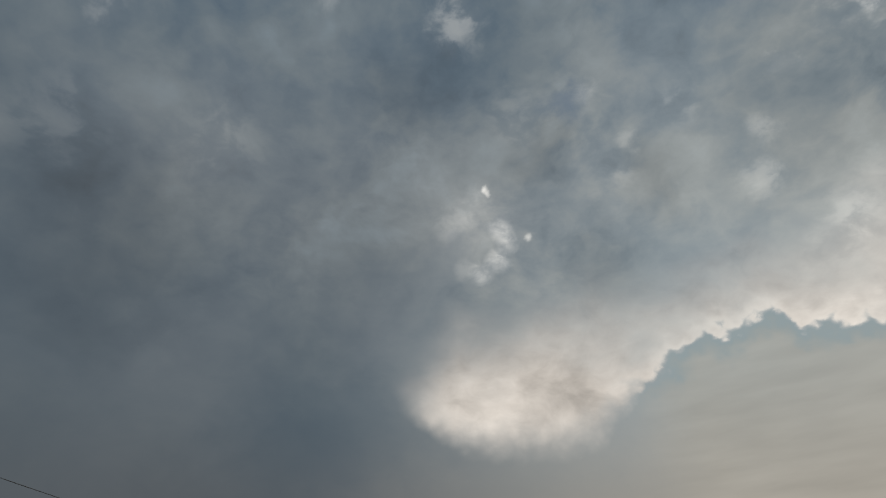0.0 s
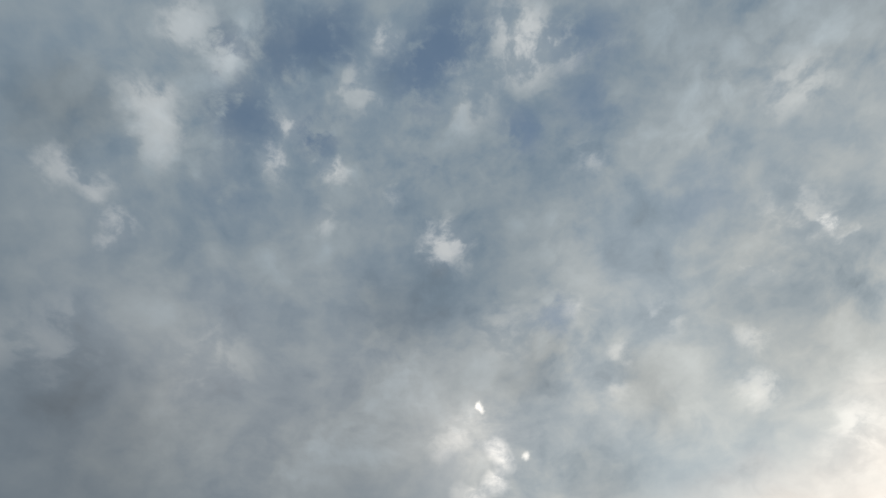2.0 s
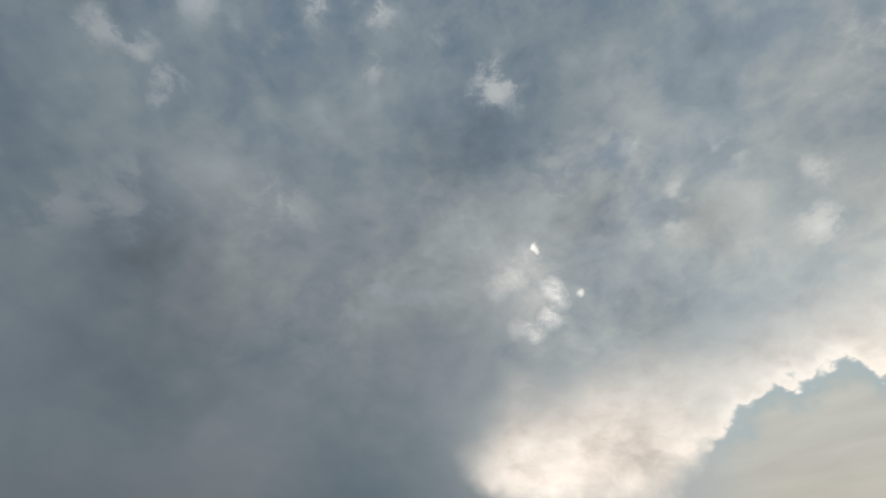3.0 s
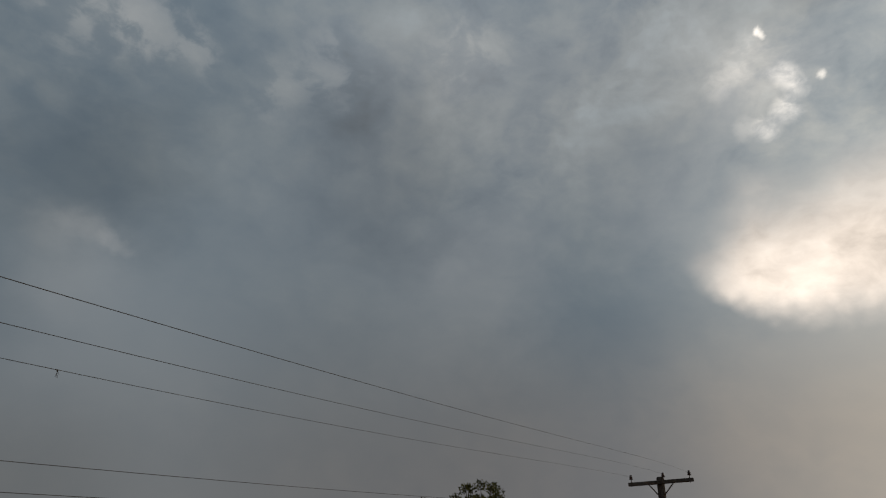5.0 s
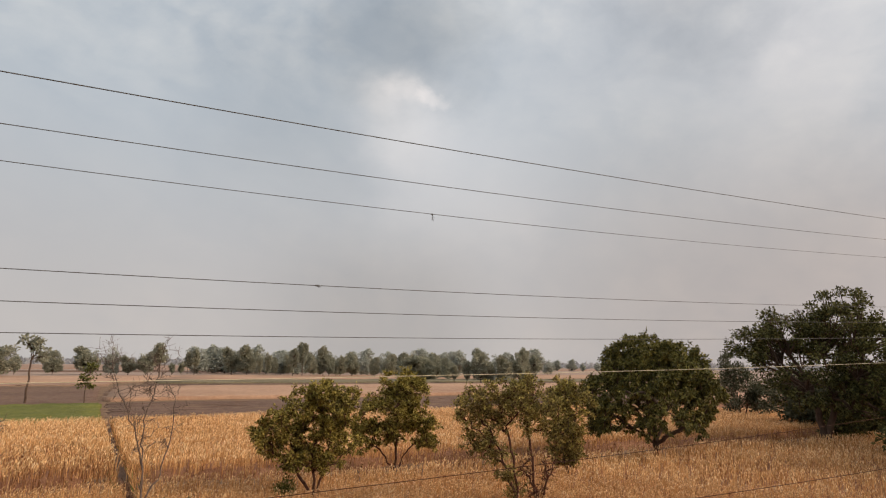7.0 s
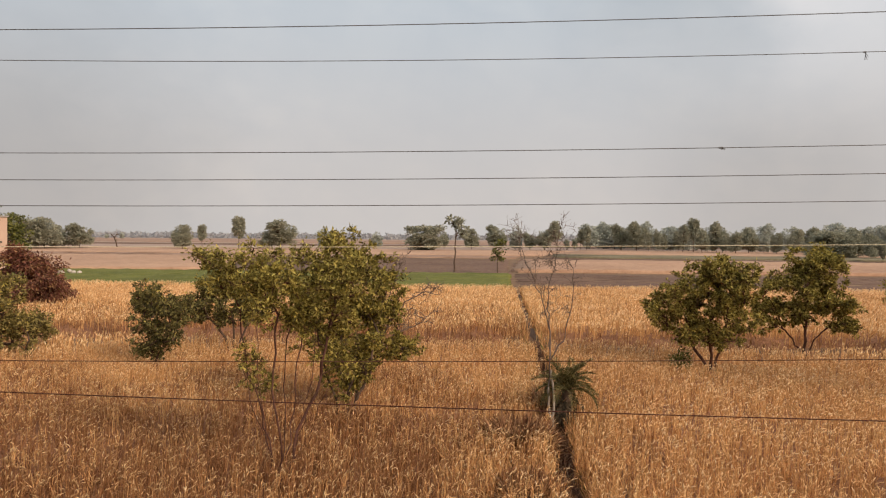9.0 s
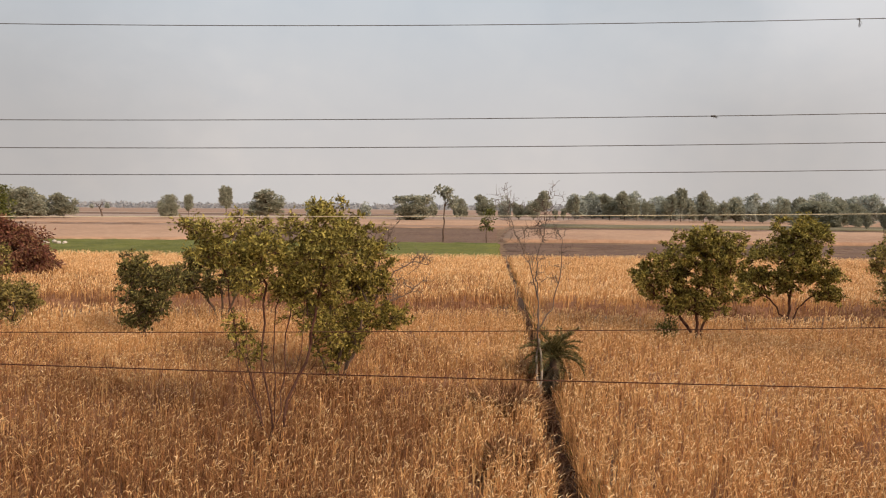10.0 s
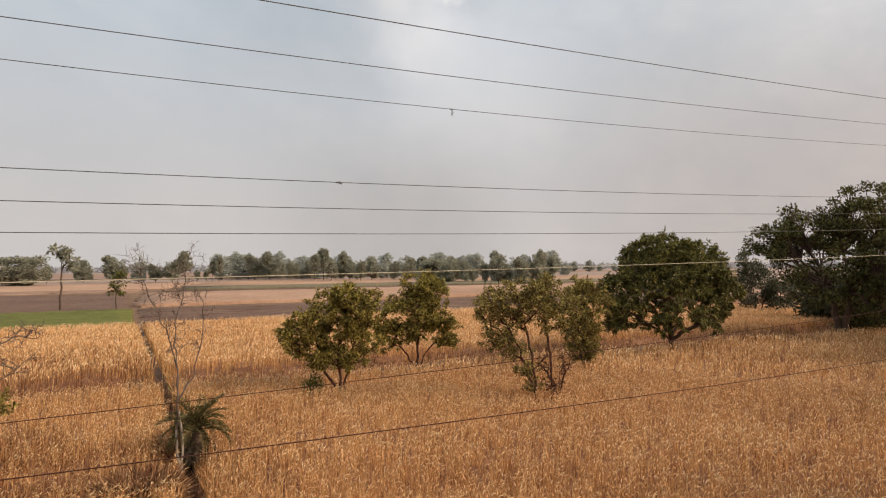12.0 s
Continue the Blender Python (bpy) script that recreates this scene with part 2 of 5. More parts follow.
# blue sky in the gaps
blue = wt.nodes.new("ShaderNodeTexSky")
blue.sky_type, blue.sun_disc = "NISHITA", False
blue.air_density, blue.dust_density, blue.ozone_density = 1.3, 0.4, 2.5
blue.sun_elevation, blue.sun_rotation = radians(SUN_EL), radians(SUN_AZ)
blue_col = g.vec("ADD", g.vec("SCALE", blue.outputs[0], scale=0.15), (0.16, 0.20, 0.22))
gap = puffs([(55.4, 62.4, 4.6, 0.9), (46.4, 66.4, 3.4, 0.8), (58.9, 68.6, 4.8, 0.85), (69.6, 63.3, 3.2, 0.9), (69.1, 71.3, 4.2, 0.9), (90.3, 68.6, 4.6, 0.9), (100.2, 71.3, 4.6, 0.9), (88.7, 61.0, 1.6, 0.7), (108.1, 61.9, 3.4, 0.75),
             (128.5, 65.7, 4.4, 0.6), (58.1, 56.5, 4.2, 0.3), (104.2, 45.8, 2.9, 0.5), (127.2, 49.4, 4.6, 0.25), (120.9, 61.4, 4.2, 0.5)], ragged)
gap = g.math("MULTIPLY", gap, g.ramp(g.math("ADD", g.math("MULTIPLY", here, 0.6), g.math("ADD", g.math("MULTIPLY", fine[0], 0.45), g.math("MULTIPLY", crisp[0], 0.15))), 0.58, 0.70, 1.0, 0.1), clamp=True)
deck = g.mix(g.math("MULTIPLY", gap, 0.85), deck, blue_col)
back = wt.nodes.new("ShaderNodeBackground")
wt.links.new(deck, back.inputs[0])
back.inputs[1].default_value = 1.0
wout = wt.nodes.new("ShaderNodeOutputWorld")
wt.links.new(back.outputs[0], wout.inputs[0])

sun = new("sun", bpy.data.lights.new("sun", "SUN"))
sun.data.energy, sun.data.angle, sun.data.color = 2.0, radians(12), (1.0, 0.88, 0.72)
sun.matrix_world = look(heading(SUN_AZ, SUN_EL) * 50, (0, 0, 0))


# ---- materials ----
def material(name, rough=0.9):
    m = bpy.data.materials.new(name)
    m.use_nodes = True
    b = m.node_tree.nodes["Principled BSDF"]
    b.inputs["Roughness"].default_value = rough
    b.inputs["Specular IOR Level"].default_value = 0.25
    return m, Graph(m.node_tree), b


def spot(gr, scale=1.0):
    n = gr.tree.nodes.new("ShaderNodeTexCoord")
    return gr.vec("SCALE", n.outputs["Object"], scale=scale)


def relief_of(gr, b, value, strength, distance):
    n = gr.tree.nodes.new("ShaderNodeBump")
    n.inputs["Strength"].default_value, n.inputs["Distance"].default_value = strength, distance
    gr.put(n.inputs["Height"], value)
    gr.tree.links.new(n.outputs[0], b.inputs["Normal"])


def earth(name, dark, light, patch=0.15, grain=6.0, bump=0.05, rows=None):
    """Soil, stubble or crop seen from afar: broad patches, fine grain and optional drill rows."""
    m, gr, b = material(name, 0.95)
    p = spot(gr)
    broad, fine_ = gr.noise(p, patch, 4, 0.6), gr.noise(p, grain, 5, 0.7)
    f = gr.math("ADD", gr.math("MULTIPLY", broad[0], 0.9), gr.math("MULTIPLY", fine_[0], 0.9))
    f = gr.ramp(f, 0.55, 1.25)
    c = gr.mix(f, dark, light)
    if rows:
        w = gr.tree.nodes.new("ShaderNodeTexWave")
        gr.put(w.inputs["Vector"], p)
        w.bands_direction = rows[0]
        w.inputs["Scale"].default_value, w.inputs["Distortion"].default_value, w.inputs["Detail"].default_value = rows[1], 3.0, 2.0
        c = gr.mix(gr.math("MULTIPLY", w.outputs["Fac"], rows[2]), c, tuple(x * 0.6 for x in dark))
    gr.tree.links.new(c, b.inputs["Base Color"])
    relief_of(gr, b, fine_[0], 0.8, bump)
    return m


def foliage(name, dark, mid_, light, clear=0.25, rough=0.6):
    """Leaves: each one its own shade, sunlit tips lighter, some light through the blade."""
    m, gr, b = material(name, rough)
    b.inputs["Specular IOR Level"].default_value = 0.14
    geo = gr.tree.nodes.new("ShaderNodeNewGeometry")
    rnd = geo.outputs["Random Per Island"]
    clump = gr.noise(spot(gr), 0.9, 2, 0.5)
    f = gr.math("ADD", gr.math("MULTIPLY", rnd, 0.7), gr.math("MULTIPLY", clump[0], 0.5))
    c = gr.mix(gr.ramp(f, 0.2, 0.6), dark, mid_)
    c = gr.mix(gr.ramp(f, 0.58, 0.95), c, light)
    gr.tree.links.new(c, b.inputs["Base Color"])
    t = gr.tree.nodes.new("ShaderNodeBsdfTranslucent")
    gr.tree.links.new(c, t.inputs[0])
    mx = gr.tree.nodes.new("ShaderNodeMixShader")
    mx.inputs[0].default_value = clear
    gr.tree.links.new(b.outputs[0], mx.inputs[1])
    gr.tree.links.new(t.outputs[0], mx.inputs[2])
    gr.tree.links.new(mx.outputs[0], gr.tree.nodes["Material Output"].inputs[0])
    return m


def barky(name, dark, light, scale=8.0):
    m, gr, b = material(name, 0.9)
    p = gr.vec("MULTIPLY", spot(gr), (1, 1, 0.25))
    n1, n2 = gr.noise(p, scale, 5, 0.7), gr.noise(p, scale * 0.2, 3, 0.5)
    f = gr.math("ADD", gr.math("MULTIPLY", n1[0], 0.7), gr.math("MULTIPLY", n2[0], 0.5))
    gr.tree.links.new(gr.mix(gr.ramp(f, 0.35, 0.85), dark, light), b.inputs["Base Color"])
    relief_of(gr, b, n1[0], 0.7, 0.03)
    return m


def straw(name, dark, mid_, light):
    """Ripe crop: every blade its own shade, with broad paler and rustier drifts over the field."""
    m, gr, b = material(name, 0.75)
    geo = gr.tree.nodes.new("ShaderNodeNewGeometry")
    rnd = geo.outputs["Random Per Island"]
    p = spot(gr)
    drift, patch = gr.noise(p, 0.12, 3, 0.5), gr.noise(p, 1.1, 4, 0.65)
    f = gr.math("ADD", gr.math("MULTIPLY", rnd, 0.55), gr.math("ADD", gr.math("MULTIPLY", drift[0], 0.42), gr.math("MULTIPLY", patch[0], 0.46)))
    c = gr.mix(gr.ramp(f, 0.3, 0.72), dark, mid_)
    c = gr.mix(gr.ramp(f, 0.72, 1.1), c, light)
    gr.tree.links.new(c, b.inputs["Base Color"])
    t = gr.tree.nodes.new("ShaderNodeBsdfTranslucent")
    gr.tree.links.new(c, t.inputs[0])
    mx = gr.tree.nodes.new("ShaderNodeMixShader")
    mx.inputs[0].default_value = 0.2
    gr.tree.links.new(b.outputs[0], mx.inputs[1])
    gr.tree.links.new(t.outputs[0], mx.inputs[2])
    gr.tree.links.new(mx.outputs[0], gr.tree.nodes["Material Output"].inputs[0])
    return m


def plain(name, colour, rough=0.6, metal=0.0, vary=0.3, scale=12.0):
    m, gr, b = material(name, rough)
    n = gr.noise(spot(gr), scale, 4, 0.6)
    gr.tree.links.new(gr.mix(n[0], tuple(c * (1 - vary) for c in colour), tuple(min(1, c * (1 + vary)) for c in colour)), b.inputs["Base Color"])
    b.inputs["Metallic"].default_value = metal
    return m


SOIL = earth("dry_soil", (0.11, 0.06, 0.035), (0.27, 0.16, 0.09), 0.2, 5.0, 0.06)
PLOUGHED = earth("ploughed_soil", (0.118, 0.065, 0.043), (0.23, 0.135, 0.091), 0.03, 0.9, 0.25, ("Y", 0.35, 0.35))
STUBBLE = earth("pale_stubble", (0.33, 0.185, 0.115), (0.53, 0.325, 0.21), 0.03, 0.8, 0.2, ("Y", 0.3, 0.2))
DULL_STUBBLE = earth("dull_stubble", (0.26, 0.155, 0.105), (0.37, 0.235, 0.165), 0.02, 0.5, 0.2, ("Y", 0.2, 0.25))
CLOVER = earth("green_fodder", (0.085, 0.088, 0.018), (0.175, 0.172, 0.038), 0.12, 2.2, 0.2)
OLIVE = earth("olive_fallow", (0.125, 0.10, 0.06), (0.225, 0.185, 0.11), 0.05, 0.9, 0.2)
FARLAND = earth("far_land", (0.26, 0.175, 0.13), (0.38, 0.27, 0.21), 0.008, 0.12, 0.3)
# a darker brown than the field soil, used along the ditch
DITCH_SOIL = earth("dark_ditch_soil", (0.075, 0.042, 0.027), (0.18, 0.108, 0.07), 0.8, 7.0, 0.05)
RUSTY = straw("rusty_wheat_straw", (0.115, 0.042, 0.020), (0.32, 0.140, 0.056), (0.53, 0.285, 0.118))
RUSTY_EARS = straw("rusty_wheat_ears", (0.28, 0.13, 0.056), (0.52, 0.295, 0.128), (0.80, 0.57, 0.31))
WHEAT = straw("wheat_straw", (0.27, 0.110, 0.044), (0.66, 0.345, 0.138), (0.84, 0.53, 0.24))
EARS = straw("wheat_ears", (0.55, 0.285, 0.115), (0.82, 0.51, 0.245), (0.95, 0.75, 0.46))
# lower growth, its brown darkened to deepen the shade between the stalks
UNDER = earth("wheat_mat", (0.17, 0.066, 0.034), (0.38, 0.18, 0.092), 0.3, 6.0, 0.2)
BARK = barky("brown_bark", (0.06, 0.036, 0.025), (0.155, 0.10, 0.07))
PALE_BARK = barky("pale_dead_wood", (0.20, 0.15, 0.11), (0.50, 0.42, 0.34), 14)
RED_BARK = barky("reddish_stems", (0.055, 0.022, 0.015), (0.14, 0.064, 0.043))
TWIG = barky("dry_dark_twigs", (0.10, 0.065, 0.05), (0.22, 0.155, 0.12), 14)
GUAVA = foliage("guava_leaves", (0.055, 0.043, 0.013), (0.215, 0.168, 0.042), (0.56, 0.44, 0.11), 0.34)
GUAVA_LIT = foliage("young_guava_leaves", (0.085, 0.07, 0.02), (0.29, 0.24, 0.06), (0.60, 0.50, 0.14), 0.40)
GUAVA_DULL = foliage("dull_guava_leaves", (0.07, 0.055, 0.02), (0.24, 0.185, 0.062), (0.50, 0.39, 0.13), 0.3)
GUAVA_DARK = foliage("dark_guava_leaves", (0.036, 0.032, 0.013), (0.115, 0.097, 0.034), (0.29, 0.245, 0.085), 0.25)
MANGO = foliage("mango_leaves", (0.040, 0.038, 0.013), (0.125, 0.115, 0.034), (0.30, 0.255, 0.07), 0.16, 0.5)
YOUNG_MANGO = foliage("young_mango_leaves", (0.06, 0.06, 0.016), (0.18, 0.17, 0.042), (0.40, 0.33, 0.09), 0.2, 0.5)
RED_MANGO = foliage("rusty_mango_leaves", (0.08, 0.030, 0.022), (0.20, 0.075, 0.05), (0.28, 0.15, 0.07), 0.15, 0.6)
DARK_LEAF = foliage("dark_tree_leaves", (0.036, 0.036, 0.014), (0.092, 0.089, 0.031), (0.21, 0.19, 0.065), 0.2, 0.7)
OLIVE_LEAF = foliage("olive_bush_leaves", (0.045, 0.048, 0.013), (0.12, 0.122, 0.034), (0.25, 0.235, 0.068), 0.22, 0.7)
GREY_LEAF = foliage("grey_bush_leaves", (0.055, 0.062, 0.036), (0.10, 0.105, 0.06), (0.16, 0.155, 0.095), 0.2)
# distance haze is painted into these three leaf colours, paler with distance
HAZE_PALE = foliage("haze_pale_far_leaves", (0.275, 0.27, 0.20), (0.34, 0.33, 0.245), (0.40, 0.39, 0.285), 0.36, 0.9)
HAZE_PALER = foliage("haze_paler_distant_leaves", (0.36, 0.37, 0.31), (0.42, 0.43, 0.365), (0.48, 0.48, 0.41), 0.2, 0.9)
HAZE_GREY = foliage("haze_grey_skyline_leaves", (0.37, 0.365, 0.37), (0.385, 0.38, 0.385), (0.40, 0.395, 0.40), 0.45, 0.95)
PALM = foliage("palm_leaflets", (0.05, 0.042, 0.017), (0.135, 0.112, 0.042), (0.28, 0.225, 0.09), 0.2, 0.6)
PALM_DEAD = foliage("dead_palm_leaflets", (0.05, 0.035, 0.022), (0.11, 0.08, 0.05), (0.19, 0.14, 0.09), 0.1, 0.8)
WEEDS = foliage("brown_weeds", (0.17, 0.072, 0.038), (0.40, 0.20, 0.10), (0.58, 0.34, 0.18), 0.3, 0.9)
DARK_PALM = foliage("dark_palm_leaflets", (0.022, 0.024, 0.010), (0.055, 0.056, 0.022), (0.11, 0.105, 0.045), 0.08, 0.6)
DITCH_WEEDS = foliage("dark_ditch_litter", (0.09, 0.042, 0.027), (0.23, 0.115, 0.07), (0.44, 0.26, 0.15), 0.15, 0.9)
WIRE = plain("weathered_conductor", (0.10, 0.095, 0.09), 0.6, 0.3)
RUST_WIRE = plain("brown_cable", (0.07, 0.024, 0.014), 0.9, 0.0)
PALE_WIRE = plain("bleached_cable", (0.55, 0.46, 0.32), 0.7, 0.0)
POLE = barky("tarred_pole", (0.045, 0.035, 0.03), (0.13, 0.105, 0.085), 10)
PORCELAIN = plain("dark_porcelain", (0.05, 0.025, 0.018), 0.25)
STEEL = plain("rusty_steel", (0.11, 0.075, 0.055), 0.7, 0.5)
PLASTER = plain("pink_plaster", (0.50, 0.345, 0.265), 0.9, 0.0, 0.12, 1.2)
PALE_STONE = plain("pale_stone", (0.5, 0.43, 0.37), 0.9, 0.0, 0.25, 3.0)
CONCRETE = plain("grey_concrete", (0.36, 0.33, 0.30), 0.9, 0.0, 0.2, 2.0)


# ---- mesh helpers ----
def fast_mesh(name, V, F, mats, index=None, smooth=False):
    """A mesh from arrays of vertices and triangles (or quads)."""
    V, F = np.asarray(V, np.float32), np.asarray(F, np.int32)
    me = bpy.data.meshes.new(name)
    k = F.shape[1]
    me.vertices.add(len(V))
    me.vertices.foreach_set("co", V.ravel())
    me.loops.add(F.size)
    me.loops.foreach_set("vertex_index", F.ravel())
    me.polygons.add(len(F))
    me.polygons.foreach_set("loop_start", np.arange(0, F.size, k, dtype=np.int32))
    me.polygons.foreach_set("loop_total", np.full(len(F), k, np.int32))
    for mt in mats:
        me.materials.append(mt)
    if index is not None:
        me.polygons.foreach_set("material_index", np.asarray(index, np.int32))
    if smooth:
        me.polygons.foreach_set("use_smooth", np.ones(len(F), bool))
    me.update(calc_edges=True)
    me.validate()
    return me


def part(name, data, mat, parent, label=""):
    """Links a bmesh or mesh as one object under a thing or a part."""
    if isinstance(data, bmesh.types.BMesh):
        me = bpy.data.meshes.new(name)
        data.to_mesh(me)
        data.free()
        me.materials.append(mat)
        data = me
    ob = new(name, data)
    ob.parent = parent
    return tagged(ob, label=label)


def stack(pieces):
    """Joins (V, F) pairs into one."""
    vs, fs, k = [], [], 0
    for V, F in pieces:
        vs.append(np.asarray(V, float))
        fs.append(np.asarray(F, int) + k)
        k += len(V)
    return np.concatenate(vs), np.concatenate(fs)


def tube(points, radii, sides=6):
    """A tapered tube along points, as quads."""
    P, r = np.asarray(points, float), np.asarray(radii, float)
    T = np.gradient(P, axis=0)
    T /= np.linalg.norm(T, axis=1)[:, None] + 1e-9
    ref = np.where(np.abs(T[:, 2:3]) > 0.9, np.array([[1.0, 0, 0]]), np.array([[0, 0, 1.0]]))
    A = np.cross(T, ref)
    A /= np.linalg.norm(A, axis=1)[:, None] + 1e-9
    B = np.cross(T, A)
    a = np.linspace(0, 2 * np.pi, sides, endpoint=False)
    ring = P[:, None, :] + r[:, None, None] * (np.cos(a)[None, :, None] * A[:, None, :] + np.sin(a)[None, :, None] * B[:, None, :])
    n = len(P)
    i, j = np.meshgrid(np.arange(n - 1), np.arange(sides), indexing="ij")
    j2 = (j + 1) % sides
    F = np.stack([i * sides + j, i * sides + j2, (i + 1) * sides + j2, (i + 1) * sides + j], -1).reshape(-1, 4)
    return ring.reshape(-1, 3), F


def curve(a, b, rise, rng, n=6, wobble=0.05):
    """Points from a to b, bending upwards first, a little crooked."""
    a, b = np.asarray(a, float), np.asarray(b, float)
    mid_ = (a + b) / 2 + np.array([0, 0, rise])
    mid_[:2] = a[:2] * 0.6 + b[:2] * 0.4
    t = np.linspace(0, 1, n)[:, None]
    P = (1 - t) ** 2 * a + 2 * t * (1 - t) * mid_ + t ** 2 * b
    L = np.linalg.norm(b - a)
    P[1:-1] += rng.normal(0, wobble * L, (n - 2, 3)) * 0.5
    return P


def unit(v):
    return v / (np.linalg.norm(v, axis=-1, keepdims=True) + 1e-9)


def leaves(P, axis, length, width, rng, fold=0.25):
    """Folded leaf blades at P along axis."""
    n = len(P)
    side = unit(np.cross(axis, unit(rng.normal(0, 1, (n, 3)))))
    nor = np.cross(side, axis)
    L, W = length[:, None], width[:, None]
    v = np.stack([P, P + axis * L * 0.45 + side * W * 0.5 + nor * W * fold, P + axis * L - nor * L * 0.12, P + axis * L * 0.45 - side * W * 0.5 + nor * W * fold], 1)
    k = np.arange(n)[:, None] * 4
    F = np.concatenate([k + np.array([[0, 1, 2]]), k + np.array([[0, 2, 3]])], 1).reshape(-1, 3)
    return v.reshape(-1, 3), F


def crown_clumps(rng, n, centre, radii, shell=0.55, lump=0.25, cut=-0.75):
    """Places for clumps in a lumpy crown, more of them near its skin."""
    out = []
    while len(out) < n:
        d = unit(rng.normal(0, 1, 3))
        if d[2] < cut:
            continue
        bulge = 1 + lump * 2 * noise.noise(Vector(d * 1.7) + Vector(centre))
        out.append(np.asarray(centre) + d * np.asarray(radii) * bulge * rng.uniform(shell, 1.0) ** 0.7)
    return np.array(out)


def woody(name, label, category, at_, seed, stems, clumps, clump_r, leaf, count, mats, fork=0.25, rise=0.3, droop=0.0, stem_r=0.06, limbs=6, twigs=2, group="", flatness=0.8, sprigs=0.2, stem_rise=0.1):
    """A shrub or tree: stems, limbs to the crown's clumps, and a crown of single leaves.
    stems: list of (base xy offset, fork point). clumps: places of clumps; leaf: length, width."""
    rng = np.random.default_rng(seed)
    root = tagged(new(name), label=label, category=category, group=group)
    root.location = (*at_, 0)
    root.rotation_euler = (0, 0, -math.atan2(at_[0], at_[1]))
    pieces = []
    C = np.asarray(clumps, float)
    forks = np.array([s[1] for s in stems], float)
    for (bx, by), fk in stems:
        P = curve((bx, by, -0.1), fk, stem_rise, rng, 8, 0.03)
        pieces.append(tube(P, np.linspace(stem_r, stem_r * 0.65, 8), 7))
    V, F = stack(pieces)
    trunk = part("trunk", fast_mesh("trunk", V, F, [mats[0]], smooth=True), None, root)
    pieces = []
    # limbs: gather clumps round seeds
    k = min(limbs * len(stems), len(C))
    seeds = C[rng.choice(len(C), k, replace=False)]
    who = np.argmin(((C[:, None] - seeds[None]) ** 2).sum(-1), 1)
    for q in range(k):
        own = C[who == q]
        if not len(own):
            continue
        cen = own.mean(0)
        fk = forks[np.argmin(((forks - cen) ** 2).sum(1))]
        knot = fk + (cen - fk) * 0.62
        P = curve(fk, knot, rise, rng, 6, 0.07)
        pieces.append(tube(P, np.linspace(stem_r * 0.6, stem_r * 0.28, 6), 6))
        for c in own:
            P2 = curve(knot, c, rise * 0.3, rng, 5, 0.09)
            pieces.append(tube(P2, np.linspace(stem_r * 0.27, stem_r * 0.08, 5), 4))
            for _ in range(twigs):
                a = P2[rng.integers(2, 5)]
                pieces.append(tube(curve(a, c + rng.normal(0, clump_r * 0.55, 3), 0.02, rng, 4, 0.08), np.linspace(stem_r * 0.12, stem_r * 0.04, 4), 3))
    V, F = stack(pieces)
    part("branchwork", fast_mesh("branchwork", V, F, [mats[0]], smooth=True), None, trunk)
    pick = rng.integers(0, len(C), count)
    off = np.clip(rng.normal(0, 1, (count, 3)), -1.7, 1.7) * clump_r * 0.55 * np.array([1, 1, flatness])
    off *= np.where(rng.random(count) < sprigs, 1.35, 1.0)[:, None]
    P = C[pick] + off
    centre = C.mean(0)
    axis = unit(unit(off) * 0.6 + unit(P - centre) * 0.5 + rng.normal(0, 0.55, (count, 3)) + np.array([0, 0, -droop]))
    size = rng.uniform(0.65, 1.2, count)
    V, F = leaves(P, axis, leaf[0] * size, leaf[1] * size, rng)
    part("crown", fast_mesh("crown", V, F, [mats[1]]), None, root)
    return root


def dome_clumps(seed, centre, radii, n, floor_, lump=0.14, inner=60):
    """Clumps over the skin of a dense dome, cut off flat below, and some inside it."""
    rng = np.random.default_rng(seed)
    skin = crown_clumps(rng, n, centre, radii, 0.86, lump, -1.1)
    core = crown_clumps(rng, inner, centre, np.array(radii) * 0.75, 0.3, 0.1, -1.1)
    C = np.concatenate([skin, core])
    return C[C[:, 2] > floor_ + 0.25 * np.sin(C[:, 0] * 2.1)]


# ---- ground and fields ----
DITCH = np.array([(1.6, 4.0), (2.2, 9.0), (2.6, 11.9), (2.8, 15.0), (3.3, 19.9), (4.2, 29.6), (5.0, 39.5), (7.3, 71.0)])


def from_ditch(x, y):
    """Distance to the ditch's middle line."""
    d = np.full(np.shape(x), 1e9)
    for (ax, ay), (bx, by) in zip(DITCH[:-1], DITCH[1:]):
        t = np.clip(((x - ax) * (bx - ax) + (y - ay) * (by - ay)) / ((bx - ax) ** 2 + (by - ay) ** 2), 0, 1)
        d = np.minimum(d, np.hypot(x - ax - t * (bx - ax), y - ay - t * (by - ay)))
    return d


def bund_line(x):
    """The path between the first and the second plot: y at x."""
    return 31.4 - 0.05 * x - 0.0006 * x * x + 0.5 * np.sin(x * 0.35)


def spread(a, b, step, reach, grow=1.35):
    """Grid lines: even between a and b, growing apart out to the reach."""
    mid_ = list(np.arange(a, b + step / 2, step))
    s, v = step, b
    while v < reach:
        s *= grow
        v += s
        mid_.append(v)
    s, v, low_ = step, a, []
    while v > -reach:
        s *= grow
        v -= s
        low_.append(v)
    return np.array(low_[::-1] + mid_)


